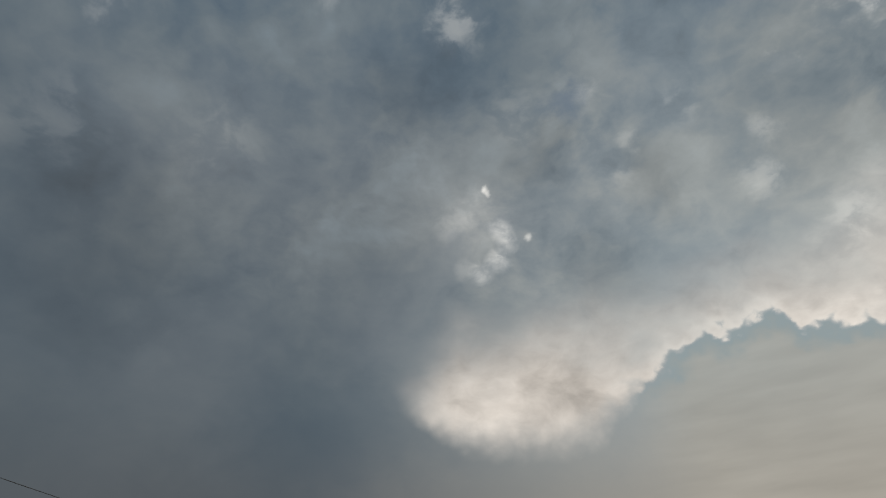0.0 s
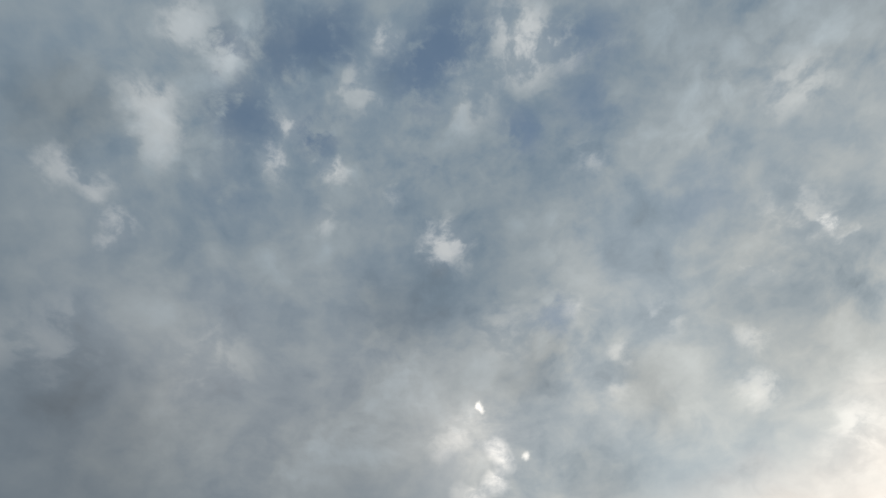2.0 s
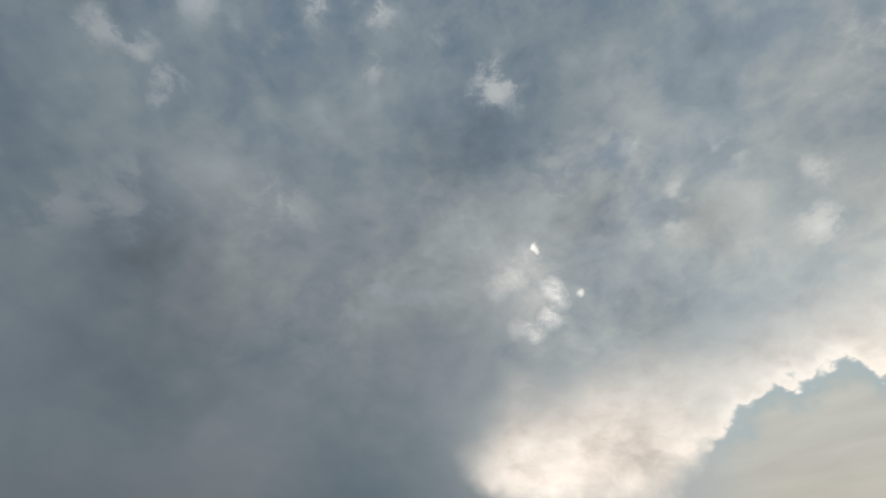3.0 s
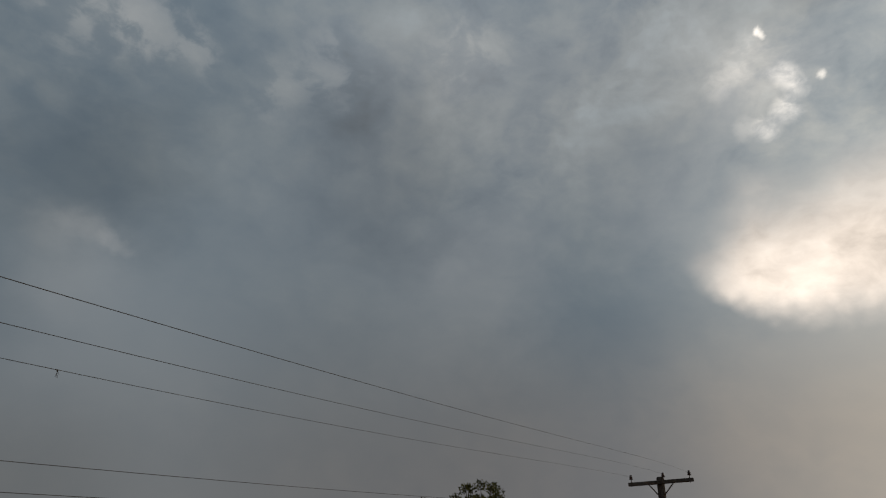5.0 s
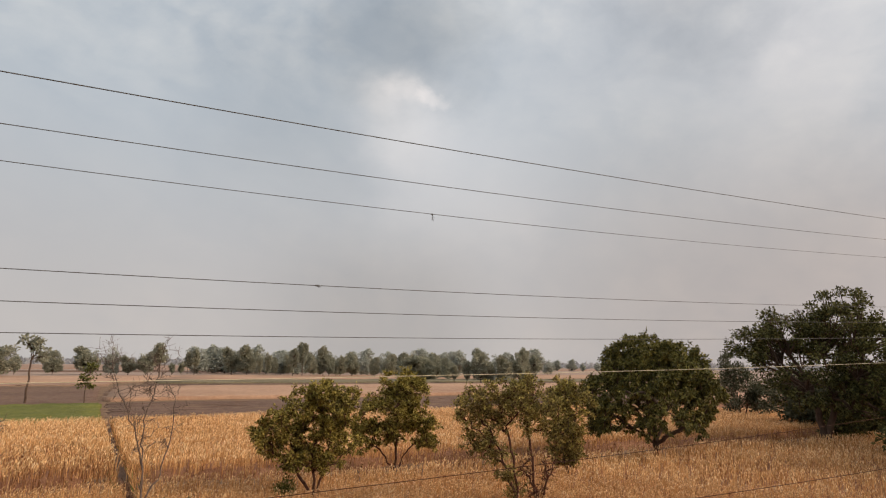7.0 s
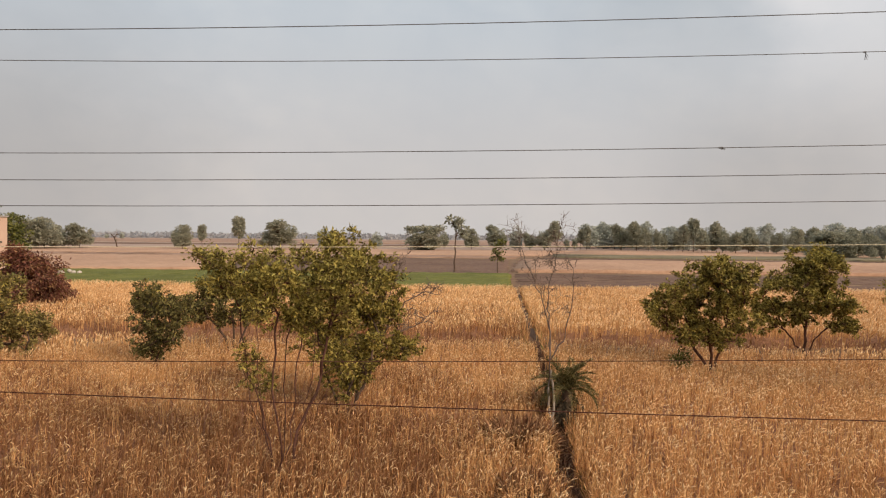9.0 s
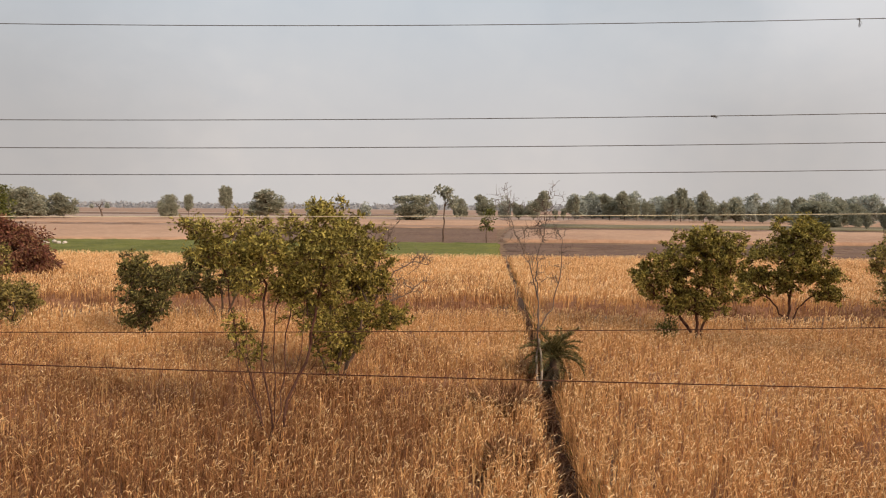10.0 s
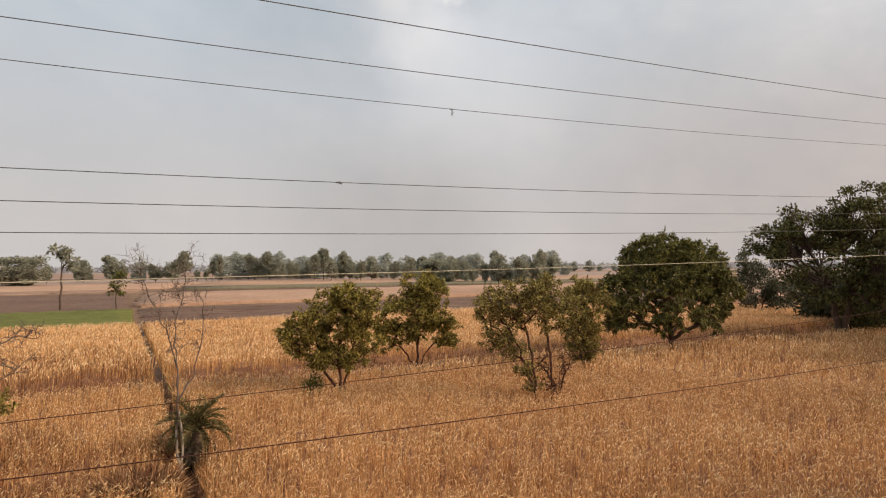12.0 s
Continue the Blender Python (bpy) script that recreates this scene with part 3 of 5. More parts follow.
gx, gy = spread(-8, 16, 0.22, 4200), spread(4, 76, 0.6, 4200)
GX, GY = np.meshgrid(gx, gy, indexing="ij")
rngg = np.random.default_rng(3)
GZ = -np.interp(GY, [18, 32], [0.45, 0.14]) * np.exp(-(from_ditch(GX, GY) / 0.32) ** 2) + 0.16 * np.exp(-((from_ditch(GX, GY) - 0.75) / 0.25) ** 2)
GZ += np.where(np.hypot(GX, GY) < 100, rngg.normal(0, 0.02, GX.shape), 0)
nx, ny = GX.shape
ii, jj = np.meshgrid(np.arange(nx - 1), np.arange(ny - 1), indexing="ij")
GF = np.stack([ii * ny + jj, (ii + 1) * ny + jj, (ii + 1) * ny + jj + 1, ii * ny + jj + 1], -1).reshape(-1, 4)
gv = np.stack([GX, GY, GZ], -1).reshape(-1, 3)
fc = gv[GF].mean(1)
near_ditch = (from_ditch(fc[:, 0], fc[:, 1]) < 0.8)
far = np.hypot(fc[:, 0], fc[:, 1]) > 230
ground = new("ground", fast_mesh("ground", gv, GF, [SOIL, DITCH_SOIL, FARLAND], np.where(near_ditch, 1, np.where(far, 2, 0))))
tagged(ground, label="dry brown farmland soil reaching the hazy horizon", category="ground", kind="structure")


def field(name, label, corners, height_, mat, seed, cells=40, rough=0.05):
    """A plot: a low block with uneven top and edges, between four ground corners (near left, near right, far right, far left)."""
    rng = np.random.default_rng(seed)
    a, b, c, d = (np.array(p, float) for p in corners)
    u = np.linspace(0, 1, cells + 1)
    U, W = np.meshgrid(u, u, indexing="ij")
    P = (1 - U)[..., None] * (1 - W)[..., None] * a + U[..., None] * (1 - W)[..., None] * b + U[..., None] * W[..., None] * c + (1 - U)[..., None] * W[..., None] * d
    size = max(np.linalg.norm(b - a), np.linalg.norm(d - a)) / cells
    P = P + rng.normal(0, 0.12, P.shape) * min(size, 3.0)
    Z = height_ + rng.normal(0, rough, U.shape)
    edge = (U == 0) | (U == 1) | (W == 0) | (W == 1)
    Z = np.where(edge, -0.05, Z)
    inner = (U <= 1 / cells) | (U >= 1 - 1 / cells) | (W <= 1 / cells) | (W >= 1 - 1 / cells)
    V = np.concatenate([P, Z[..., None]], -1).reshape(-1, 3)
    # pull the second ring out to the edge, so that the sides stand steep
    idx = np.arange((cells + 1) ** 2).reshape(cells + 1, cells + 1)
    for e, i2 in ((idx[0], idx[1]), (idx[-1], idx[-2]), (idx[:, 0], idx[:, 1]), (idx[:, -1], idx[:, -2])):
        V[i2, :2] = V[e, :2] * 0.97 + V[i2, :2] * 0.03
    i, j = np.meshgrid(np.arange(cells), np.arange(cells), indexing="ij")
    n = cells + 1
    F = np.stack([i * n + j, (i + 1) * n + j, (i + 1) * n + j + 1, i * n + j + 1], -1).reshape(-1, 4)
    ob = new(name, fast_mesh(name, V, F, [mat]))
    return tagged(ob, label=label, category="field", kind="structure")


field("green_field", "bright green fodder crop beyond the ripe wheat", [(-62, 71.5), (6.6, 69.3), (9.6, 104), (-74, 107)], 0.30, CLOVER, 1, 60, 0.06)
field("ploughed_field", "bare brown ploughed plot with dry clods", [(7.8, 70.5), (130, 66), (150, 104), (10.6, 107)], 0.05, PLOUGHED, 2, 50, 0.06)
field("stubble_field", "pale golden stubble plot beyond brown soil", [(11, 112), (150, 106), (190, 158), (18, 166)], 0.55, STUBBLE, 3, 50, 0.05)
field("ploughed_field", "bare brown ploughed plot behind green fodder", [(-40, 110), (9.4, 106), (16, 178), (-52, 182)], 0.05, PLOUGHED, 4, 50, 0.06)
field("stubble_field", "pale pinkish stubble plot beside brown soil", [(-130, 112), (-42, 111), (-54, 184), (-170, 190)], 0.3, STUBBLE, 5, 40, 0.05)
field("stubble_field", "dull straw-coloured plot crossing the plain", [(-220, 196), (18, 184), (22, 205), (-230, 214)], 0.25, DULL_STUBBLE, 6, 40, 0.05)
field("fallow_field", "olive fallow strip with low weeds", [(32, 196), (260, 175), (280, 205), (36, 228)], 0.35, OLIVE, 7, 40, 0.08)
field("ploughed_field", "narrow brown ploughed strip before the far trees", [(20, 172), (240, 148), (258, 170), (30, 192)], 0.06, PLOUGHED, 8, 40, 0.06)
field("stubble_field", "pale pinkish stubble reaching the tree line", [(-320, 222), (30, 212), (60, 300), (-360, 320)], 0.2, STUBBLE, 9, 40, 0.05)
field("stubble_field", "pale straw stubble between the tree rows", [(38, 236), (330, 208), (420, 300), (64, 320)], 0.2, STUBBLE, 10, 40, 0.05)
field("ploughed_field", "long brown field in the hazy distance", [(-700, 420), (200, 400), (260, 470), (-820, 500)], 0.1, PLOUGHED, 11, 40, 0.1)
field("stubble_field", "pale wheat land in the hazy distance", [(-900, 560), (600, 540), (800, 900), (-1200, 950)], 0.4, DULL_STUBBLE, 12, 40, 0.1)
field("stubble_field", "pale pink stubble beside the dark trees", [(75, 62), (190, 30), (240, 60), (120, 96)], 0.25, STUBBLE, 13, 40, 0.05)

# ---- far trees ----
def tree_model(seed, h, w, trunk_h, mat, count=5200, lobes=7, leaf=(0.85, 0.6), lean=0.0, name="field_tree", label="field tree with its green paled to imitate haze", group="far field trees"):
    """A field tree: a bare trunk under a close crown of several rounded heads."""
    rng = np.random.default_rng(seed)
    ch = h - trunk_h
    c = [dome_clumps(seed, (lean, 0, trunk_h + ch * 0.45), (w * 0.40, w * 0.40, ch * 0.42), 60, trunk_h, 0.25, 20)]
    for k in range(lobes):
        a = k * 2.4 + rng.uniform(-0.4, 0.4)
        z = trunk_h + ch * rng.uniform(0.12, 0.9)
        out = w * 0.30 * rng.uniform(0.5, 1.1)
        r = rng.uniform(0.14, 0.22)
        c.append(dome_clumps(seed * 10 + k, (lean + out * math.cos(a), out * math.sin(a), z), (w * r, w * r, ch * r * 0.8), 14, trunk_h, 0.3, 4))
    fork = (lean * 0.4, 0, trunk_h)
    return woody(name, label, "tree", (0, 0), seed, [((0, 0), fork)], np.concatenate(c), w * 0.06 + 0.25, leaf, count, (BARK, mat), stem_r=0.22, limbs=5, twigs=0, group=group, sprigs=0.08)


models = [
    tree_model(101, 14, 10, 1.8, HAZE_PALE), tree_model(102, 14, 8, 2.4, HAZE_PALE), tree_model(103, 14, 12, 1.8, HAZE_PALE, 6400, 9),
    tree_model(104, 14, 6, 4.5, HAZE_PALE, 2400, 5, lean=0.8), tree_model(105, 14, 10, 1.0, HAZE_PALER, 4400), tree_model(106, 14, 9, 1.2, HAZE_PALER, 4200),
    tree_model(107, 14, 15, 0.3, HAZE_PALE, 8000, 10, label="broad thicket of trees with its green paled to imitate haze")]
used = set()
rngt = np.random.default_rng(11)


def far_tree(az, dist, top, wide, kind, natural, pair=True):
    s = top / 13.8
    sx = max(0.6, min(1.7, wide / (natural * s)))
    if pair and kind < 6 and sx > 0.8:
        # a wide head is a pair of trees standing close
        sx *= 0.72
        step = math.degrees(wide * 0.30 / dist)
        if kind in used:
            plant(az - step, dist + rngt.uniform(-8, 8), s * rngt.uniform(0.78, 0.95), sx, kind)
            az += step * rngt.uniform(0.6, 1.2)
    plant(az, dist, s, sx, kind)


def plant(az, dist, s, sx, kind):
    m0 = models[kind]
    m = pose(math.sin(radians(az)) * dist, math.cos(radians(az)) * dist, 0, 0, 0, rngt.uniform(0, 360)) @ Matrix.Diagonal((s * sx, s * sx, s, 1))
    if kind in used:
        copy_thing(m0, m)
    else:
        used.add(kind)
        m0.matrix_basis = m


NAT = [10, 8, 12, 6, 10, 9, 15]
for az, dist, top, wide, kind in [
        (-2.2, 290, 11.0, 20, 6), (-0.5, 330, 9, 6, 1), (1.9, 330, 10, 11, 2), (4.1, 330, 12, 15, 0),
        (5.8, 330, 12, 10, 5), (7.6, 320, 12, 11, 0), (9.3, 300, 13.6, 8, 3), (10.6, 330, 10, 8, 1), (11.6, 320, 12, 5, 3)]:
    far_tree(az, dist, top, wide, kind, NAT[kind])
for az, dist, top, wide, kind in [
        (13.3, 380, 14, 16, 4), (14.4, 400, 14, 16, 5), (15.4, 340, 16, 13, 0), (16.4, 380, 14, 12, 4), (17.4, 320, 17, 8, 1), (18.7, 340, 13.4, 12, 2),
        (20.1, 320, 15.6, 8, 3), (21.7, 310, 15.2, 10, 0), (23.3, 310, 15.6, 11, 1), (22.6, 330, 12, 10, 2), (25.2, 330, 12, 9, 5), (19.4, 350, 12.5, 14, 5), (16.9, 360, 13, 16, 5), (12.4, 400, 13, 14, 4), (24.2, 310, 12.5, 10, 0)]:
    far_tree(az, dist, top, wide, kind, NAT[kind])
for az, dist, top, wide, kind in [
        (27.3, 300, 13.6, 12, 2), (28.4, 310, 12.6, 10, 0), (30.2, 258, 11.2, 13, 6), (32.2, 250, 11, 11, 2), (34.1, 213, 12.8, 7.4, 1),
        (35.8, 211, 12.4, 6.6, 0), (37.3, 209, 12.3, 8, 1), (38.5, 213, 12.6, 8, 0), (40.2, 240, 9.6, 7, 3), (29.3, 330, 12, 12, 5), (33.2, 300, 11, 12, 4), (31.2, 262, 11.5, 11, 0), (36.6, 250, 11, 11, 5), (39.4, 300, 10, 14, 5)]:
    far_tree(az, dist, top, wide, kind, NAT[kind])
for az, dist, top, wide, kind in [
        (-34.2, 300, 14.5, 16, 6), (-32.2, 300, 16.5, 18, 2), (-33.4, 310, 15.5, 15, 0), (-31.4, 315, 13, 13, 2), (-29.9, 310, 11.5, 10, 0), (-22.5, 290, 13.6, 13, 2), (-21.0, 300, 10.6, 4, 3),
        (-18.1, 300, 14.4, 6, 3), (-14.8, 300, 14.4, 15, 0), (-11.0, 320, 12.0, 9, 5), (-6.4, 360, 10, 8, 5)]:
    far_tree(az, dist, top, wide, kind, NAT[kind], False)
for az, dist, top, wide, kind in [
        (-37.5, 900, 16, 40, 4), (-27.5, 1000, 11, 30, 5), (43, 700, 11, 30, 4), (45.2, 720, 11, 30, 5), (47.4, 760, 11, 34, 4),
        (49.8, 740, 11, 34, 5), (41.5, 650, 10, 24, 5)]:
    far_tree(az, dist, top, wide, kind, NAT[kind])

for k in range(30):
    far_tree(12.2 + 1.0 * k + rngt.uniform(-0.5, 0.5), rngt.uniform(370, 430), rngt.uniform(10.5, 14), rngt.uniform(9, 14), 4 + k % 2, 10, False)


def distant_woods():
    """Woods and groves along the skyline, too far to tell the trees apart; haze is put into their leaf colour."""
    rng = np.random.default_rng(19)
    n = 30000
    az = rng.uniform(-60, 100, n)
    dist = rng.uniform(1300, 2100, n)
    top = np.array([7 + 7 * noise.noise(Vector((a * 0.9, 2.0, 0))) + 5 * noise.noise(Vector((a * 3.1, 7.0, 0))) for a in az])
    z = rng.random(n) * np.clip(top, 2, 30)
    a = np.radians(az)
    P = np.stack([np.sin(a) * dist, np.cos(a) * dist, z], 1)
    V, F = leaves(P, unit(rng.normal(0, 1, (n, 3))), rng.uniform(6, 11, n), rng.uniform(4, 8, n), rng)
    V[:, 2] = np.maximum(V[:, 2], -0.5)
    tagged(new("distant_woods", fast_mesh("distant_woods", V, F, [HAZE_GREY])), label="tree line along the far horizon, greyed to imitate haze", category="woods", kind="stuff")


distant_woods()

# ---- orchard shrubs in the wheat ----
def blob_clumps(seed, blobs):
    """Clumps from ellipsoids: centre, radii, number."""
    rng = np.random.default_rng(seed)
    out = []
    for c, r, n in blobs:
        lobes = crown_clumps(rng, max(4, int(n * 0.6)), c, r, 0.35, 0.35, -0.95)
        size = 0.20 * float(np.mean(r))
        out.append(lobes)
        for _ in range(2):
            out.append(lobes + rng.normal(0, 1, lobes.shape) * size * np.array([1, 1, 0.8]))
    return np.concatenate(out)


def shrub(label, at_, seed, stems, blobs, clump_r, leaf, per_clump, mats, stem_r=0.05, name="guava_shrub", category="shrub", group="", young=0.35, droop=0.12, clumps=None):
    """A shrub grown upwards: stems fork low, every clump hangs on the nearest older branch, leaves sit in sprays on its twigs.
    stems: rows of points from the ground up. blobs: centre, radii, number of clumps. mats: bark, leaves, young leaves."""
    rng = np.random.default_rng(seed)
    root = tagged(new(name), label=label, category=category, group=group)
    root.location = (*at_, 0)
    root.rotation_euler = (0, 0, -math.atan2(at_[0], at_[1]))
    C = np.concatenate([crown_clumps(rng, int(n * 1.95), c, r, 0.35, 0.3, -0.95) for c, r, n in blobs]) if clumps is None else clumps
    C = C[C[:, 2] > 0.75]
    node, up, stem_end = [], [], 0
    for pts in stems:
        K = np.array(pts, float)
        t = np.linspace(0, len(K) - 1, 4 * (len(K) - 1) + 1)
        P = np.stack([np.interp(t, np.arange(len(K)), K[:, q]) for q in range(3)], 1)
        P[1:] += rng.normal(0, 0.035, (len(P) - 1, 3))
        for i, p in enumerate(P):
            up.append(len(node) - 1 if i else -1)
            node.append(p)
    stem_end = len(node)
    base = np.mean([p[0] for p in stems], 0)
    tips = []
    held = np.zeros((len(node) + 40 * len(C), 3))
    held[:len(node)] = node
    for c in C[np.argsort(((C - base) ** 2).sum(1))]:
        N = held[:len(node)]
        cost = np.linalg.norm(N - c, axis=1) + 0.5 * np.clip(N[:, 2] - c[2] + 0.15, 0, None) + np.where(N[:, 2] < 0.35, 3.0, 0.0)
        k = int(np.argmin(cost))
        d = np.linalg.norm(c - node[k])
        steps = min(30, max(2, int(d / 0.30)))
        P = curve(node[k], c, 0.12 * d, rng, steps + 1, 0.10)
        for p in P[1:]:
            up.append(k)
            held[len(node)] = p
            node.append(p)
            k = len(node) - 1
        tips.append(k)
    N, load = np.array(node), np.zeros(len(node))
    for k in tips:
        while k >= 0:
            load[k] += 1
            k = up[k]
    R = np.clip(stem_r * (np.maximum(load, 0.5) / load.max()) ** 0.42, 0.006, None)
    heavy, thin = [], []
    for i in range(len(node)):
        if up[i] >= 0:
            j = up[i]
            (heavy if i < stem_end else thin).append(tube([N[j], (N[i] + N[j]) / 2, N[i]], [min(R[j], R[i] * 1.25), R[i], R[i]], 6 if R[i] > 0.015 else 4))
    # twigs round every clump, each with its spray of leaves
    LP, LA, LS, LY = [], [], [], []
    top = C[:, 2].max()
    middle = C.mean(0)
    for c in C:
        for _ in range(5):
            d = unit(rng.normal(0, 1, 3) * np.array([1, 1, 0.8]) + unit(c - middle) * 0.5 + np.array([0, 0, 0.25]))
            e = c + d * clump_r * rng.uniform(0.5, 1.15)
            thin.append(tube([c, (c + e) / 2 + rng.normal(0, 0.02, 3), e], [0.006, 0.005, 0.003], 3))
            n = max(2, int(per_clump / 5 * rng.uniform(0.5, 1.5)))
            t = rng.uniform(0.25, 1.0, n)
            LP.append(c + (e - c) * t[:, None] + rng.normal(0, clump_r * 0.10, (n, 3)))
            LA.append(unit(d * 0.7 + rng.normal(0, 0.65, (n, 3)) + np.array([0, 0, -droop])))
            LS.append(rng.uniform(0.6, 1.2, n) * np.where(t > 0.85, 0.85, 1.0))
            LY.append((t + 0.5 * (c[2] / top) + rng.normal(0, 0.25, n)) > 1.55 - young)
    V, F = stack(heavy)
    trunk = part("trunk", fast_mesh("trunk", V, F, [mats[0]], smooth=True), None, root)
    V, F = stack(thin)
    part("branchwork", fast_mesh("branchwork", V, F, [mats[0]], smooth=True), None, trunk)
    LP, LA, LS, LY = (np.concatenate(x) for x in (LP, LA, LS, LY))
    V, F = leaves(LP, LA, leaf[0] * LS, leaf[1] * LS, rng, 0.3)
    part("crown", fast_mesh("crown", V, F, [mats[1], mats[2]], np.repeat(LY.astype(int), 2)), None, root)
    return root


SHRUBS = "orchard shrubs in the wheat"
shrub("tall sparse guava shrub with bare reddish stems", (-3.8, 14.6), 21,
      [[(0.0, 0, -0.1), (-0.12, 0, 0.9), (-0.42, 0, 1.9), (-0.75, 0, 3.2), (-0.95, 0, 4.3)], [(0.02, 0, -0.1), (0.02, 0.05, 1.2), (-0.2, 0, 2.5), (-0.1, 0.1, 4.2)], [(0.04, 0, -0.1), (0.22, 0, 1.3), (0.30, 0.1, 2.6), (0.5, 0, 4.3)], [(0.05, 0.02, -0.1), (0.42, 0.1, 1.5), (0.85, 0.1, 2.7), (1.15, 0, 4.2)], [(0.02, -0.03, -0.1), (-0.3, -0.1, 1.4), (-0.5, -0.2, 2.8), (-0.55, -0.1, 4.2)], [(0.0, 0.04, -0.1), (0.1, 0.2, 1.4), (0.05, 0.3, 2.8), (0.25, 0.3, 4.4)], [(0.03, 0.0, -0.1), (0.3, -0.2, 1.2), (0.62, -0.2, 2.4), (0.8, -0.1, 3.9)], [(-0.02, 0.0, -0.1), (-0.2, 0.2, 1.0), (-0.62, 0.3, 2.0), (-0.85, 0.2, 3.0)], [(0.05, 0.0, -0.1), (0.2, -0.1, 0.8), (0.7, 0.0, 1.6), (1.05, 0.1, 2.6)]],
      [((-1.45, 0, 5.4), (0.45, 0.5, 0.25), 6), ((-0.7, 0, 5.05), (0.75, 0.8, 0.65), 20), ((0.4, 0, 5.0), (0.85, 0.8, 0.8), 23), ((1.3, 0.1, 4.9), (0.6, 0.7, 0.85), 16), ((-0.1, 0.1, 4.3), (0.8, 0.6, 0.4), 9), ((0.9, 0.1, 4.1), (0.75, 0.7, 0.7), 15), ((1.2, 0.2, 3.1), (0.5, 0.5, 0.5), 4), ((1.15, 0.1, 5.75), (0.35, 0.4, 0.25), 4), ((-0.75, 0, 3.2), (0.35, 0.4, 0.35), 3), ((-0.35, 0, 2.6), (0.3, 0.4, 0.4), 2)],
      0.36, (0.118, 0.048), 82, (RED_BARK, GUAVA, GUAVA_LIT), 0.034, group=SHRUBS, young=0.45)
shrub("leafy green guava shrub with a dense crown", (-3.3, 19.9), 22,
      [[(0, 0, -0.1), (-0.2, 0, 1.0), (-0.6, 0.1, 2.2), (-0.8, 0, 3.6)], [(0.1, 0, -0.1), (0.2, 0, 1.0), (0.4, -0.1, 2.4), (0.35, 0, 4.2)], [(0.15, 0.1, -0.1), (0.5, 0.1, 1.1), (1.1, 0.1, 2.2), (1.4, 0, 3.4)]],
      [((0.35, 0, 4.6), (1.1, 1.1, 1.35), 42), ((0.4, 0, 3.0), (1.25, 1.0, 1.1), 34), ((1.35, 0.1, 3.8), (0.75, 0.8, 1.1), 18), ((1.8, 0, 2.5), (0.65, 0.6, 0.35), 7), ((-0.7, 0, 4.0), (0.9, 0.8, 1.1), 18), ((0.25, 0, 1.95), (0.8, 0.8, 0.55), 13), ((0.1, 0, 1.35), (0.4, 0.4, 0.3), 4)],
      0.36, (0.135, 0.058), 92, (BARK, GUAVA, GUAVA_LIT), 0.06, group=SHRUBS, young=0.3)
shrub("upright dark green guava shrub in the wheat", (-12.2, 26.6), 23,
      [[(0, 0, -0.1), (-0.05, 0, 1.0), (-0.3, 0, 2.2)], [(0.05, 0, -0.1), (0.2, 0, 1.1), (0.6, 0, 2.2)]],
      [((0.2, 0, 2.5), (1.05, 1.0, 1.2), 42), ((-0.35, 0, 3.4), (0.6, 0.6, 0.5), 9), ((0.9, 0, 2.9), (0.6, 0.6, 0.7), 10), ((0.0, 0, 1.4), (0.7, 0.6, 0.5), 10)],
      0.36, (0.16, 0.072), 60, (BARK, GUAVA_DARK, GUAVA), 0.06, group=SHRUBS, young=0.0)
shrub("round dark green guava shrub in the wheat", (-10.4, 30.8), 24,
      [[(0, 0, -0.1), (-0.2, 0, 0.9), (-0.8, 0, 1.9)], [(0.05, 0, -0.1), (0.1, 0, 1.0), (0.0, 0, 2.4)], [(0.1, 0, -0.1), (0.4, 0, 1.0), (0.9, 0, 1.9)]],
      [((-0.3, 0, 2.7), (1.5, 1.2, 1.1), 44), ((-0.9, 0, 3.4), (0.8, 0.7, 0.5), 8), ((-1.5, 0, 2.5), (0.7, 0.7, 0.7), 8), ((1.0, 0.2, 2.4), (0.8, 0.8, 0.8), 13)],
      0.38, (0.165, 0.075), 64, (BARK, GUAVA_DARK, GUAVA), 0.06, group=SHRUBS, young=0.1)
shrub("broad leafy guava shrub on forked stems", (10.8, 26.9), 25,
      [[(0, 0, -0.1), (-0.1, 0, 0.7), (-0.55, 0, 1.4), (-0.95, 0, 2.6)], [(0.03, 0.05, -0.1), (0.05, 0, 1.2), (-0.15, 0.1, 2.5)], [(0.12, 0, -0.1), (0.22, 0, 0.9), (0.55, 0, 1.9), (0.8, 0, 3.2)]],
      [((-0.5, 0, 3.8), (1.6, 1.4, 1.0), 42), ((0.7, 0, 4.1), (1.2, 1.2, 1.0), 32), ((-1.1, 0, 2.7), (1.2, 1.1, 0.8), 22), ((0.9, 0, 2.8), (0.9, 1.0, 0.9), 18), ((0.3, 0, 4.9), (0.8, 0.8, 0.35), 8), ((-0.3, 0, 2.0), (1.1, 0.9, 0.5), 15), ((-2.1, 0, 3.4), (0.5, 0.6, 0.6), 7)],
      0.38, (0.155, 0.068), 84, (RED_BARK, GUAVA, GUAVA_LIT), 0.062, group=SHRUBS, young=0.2)
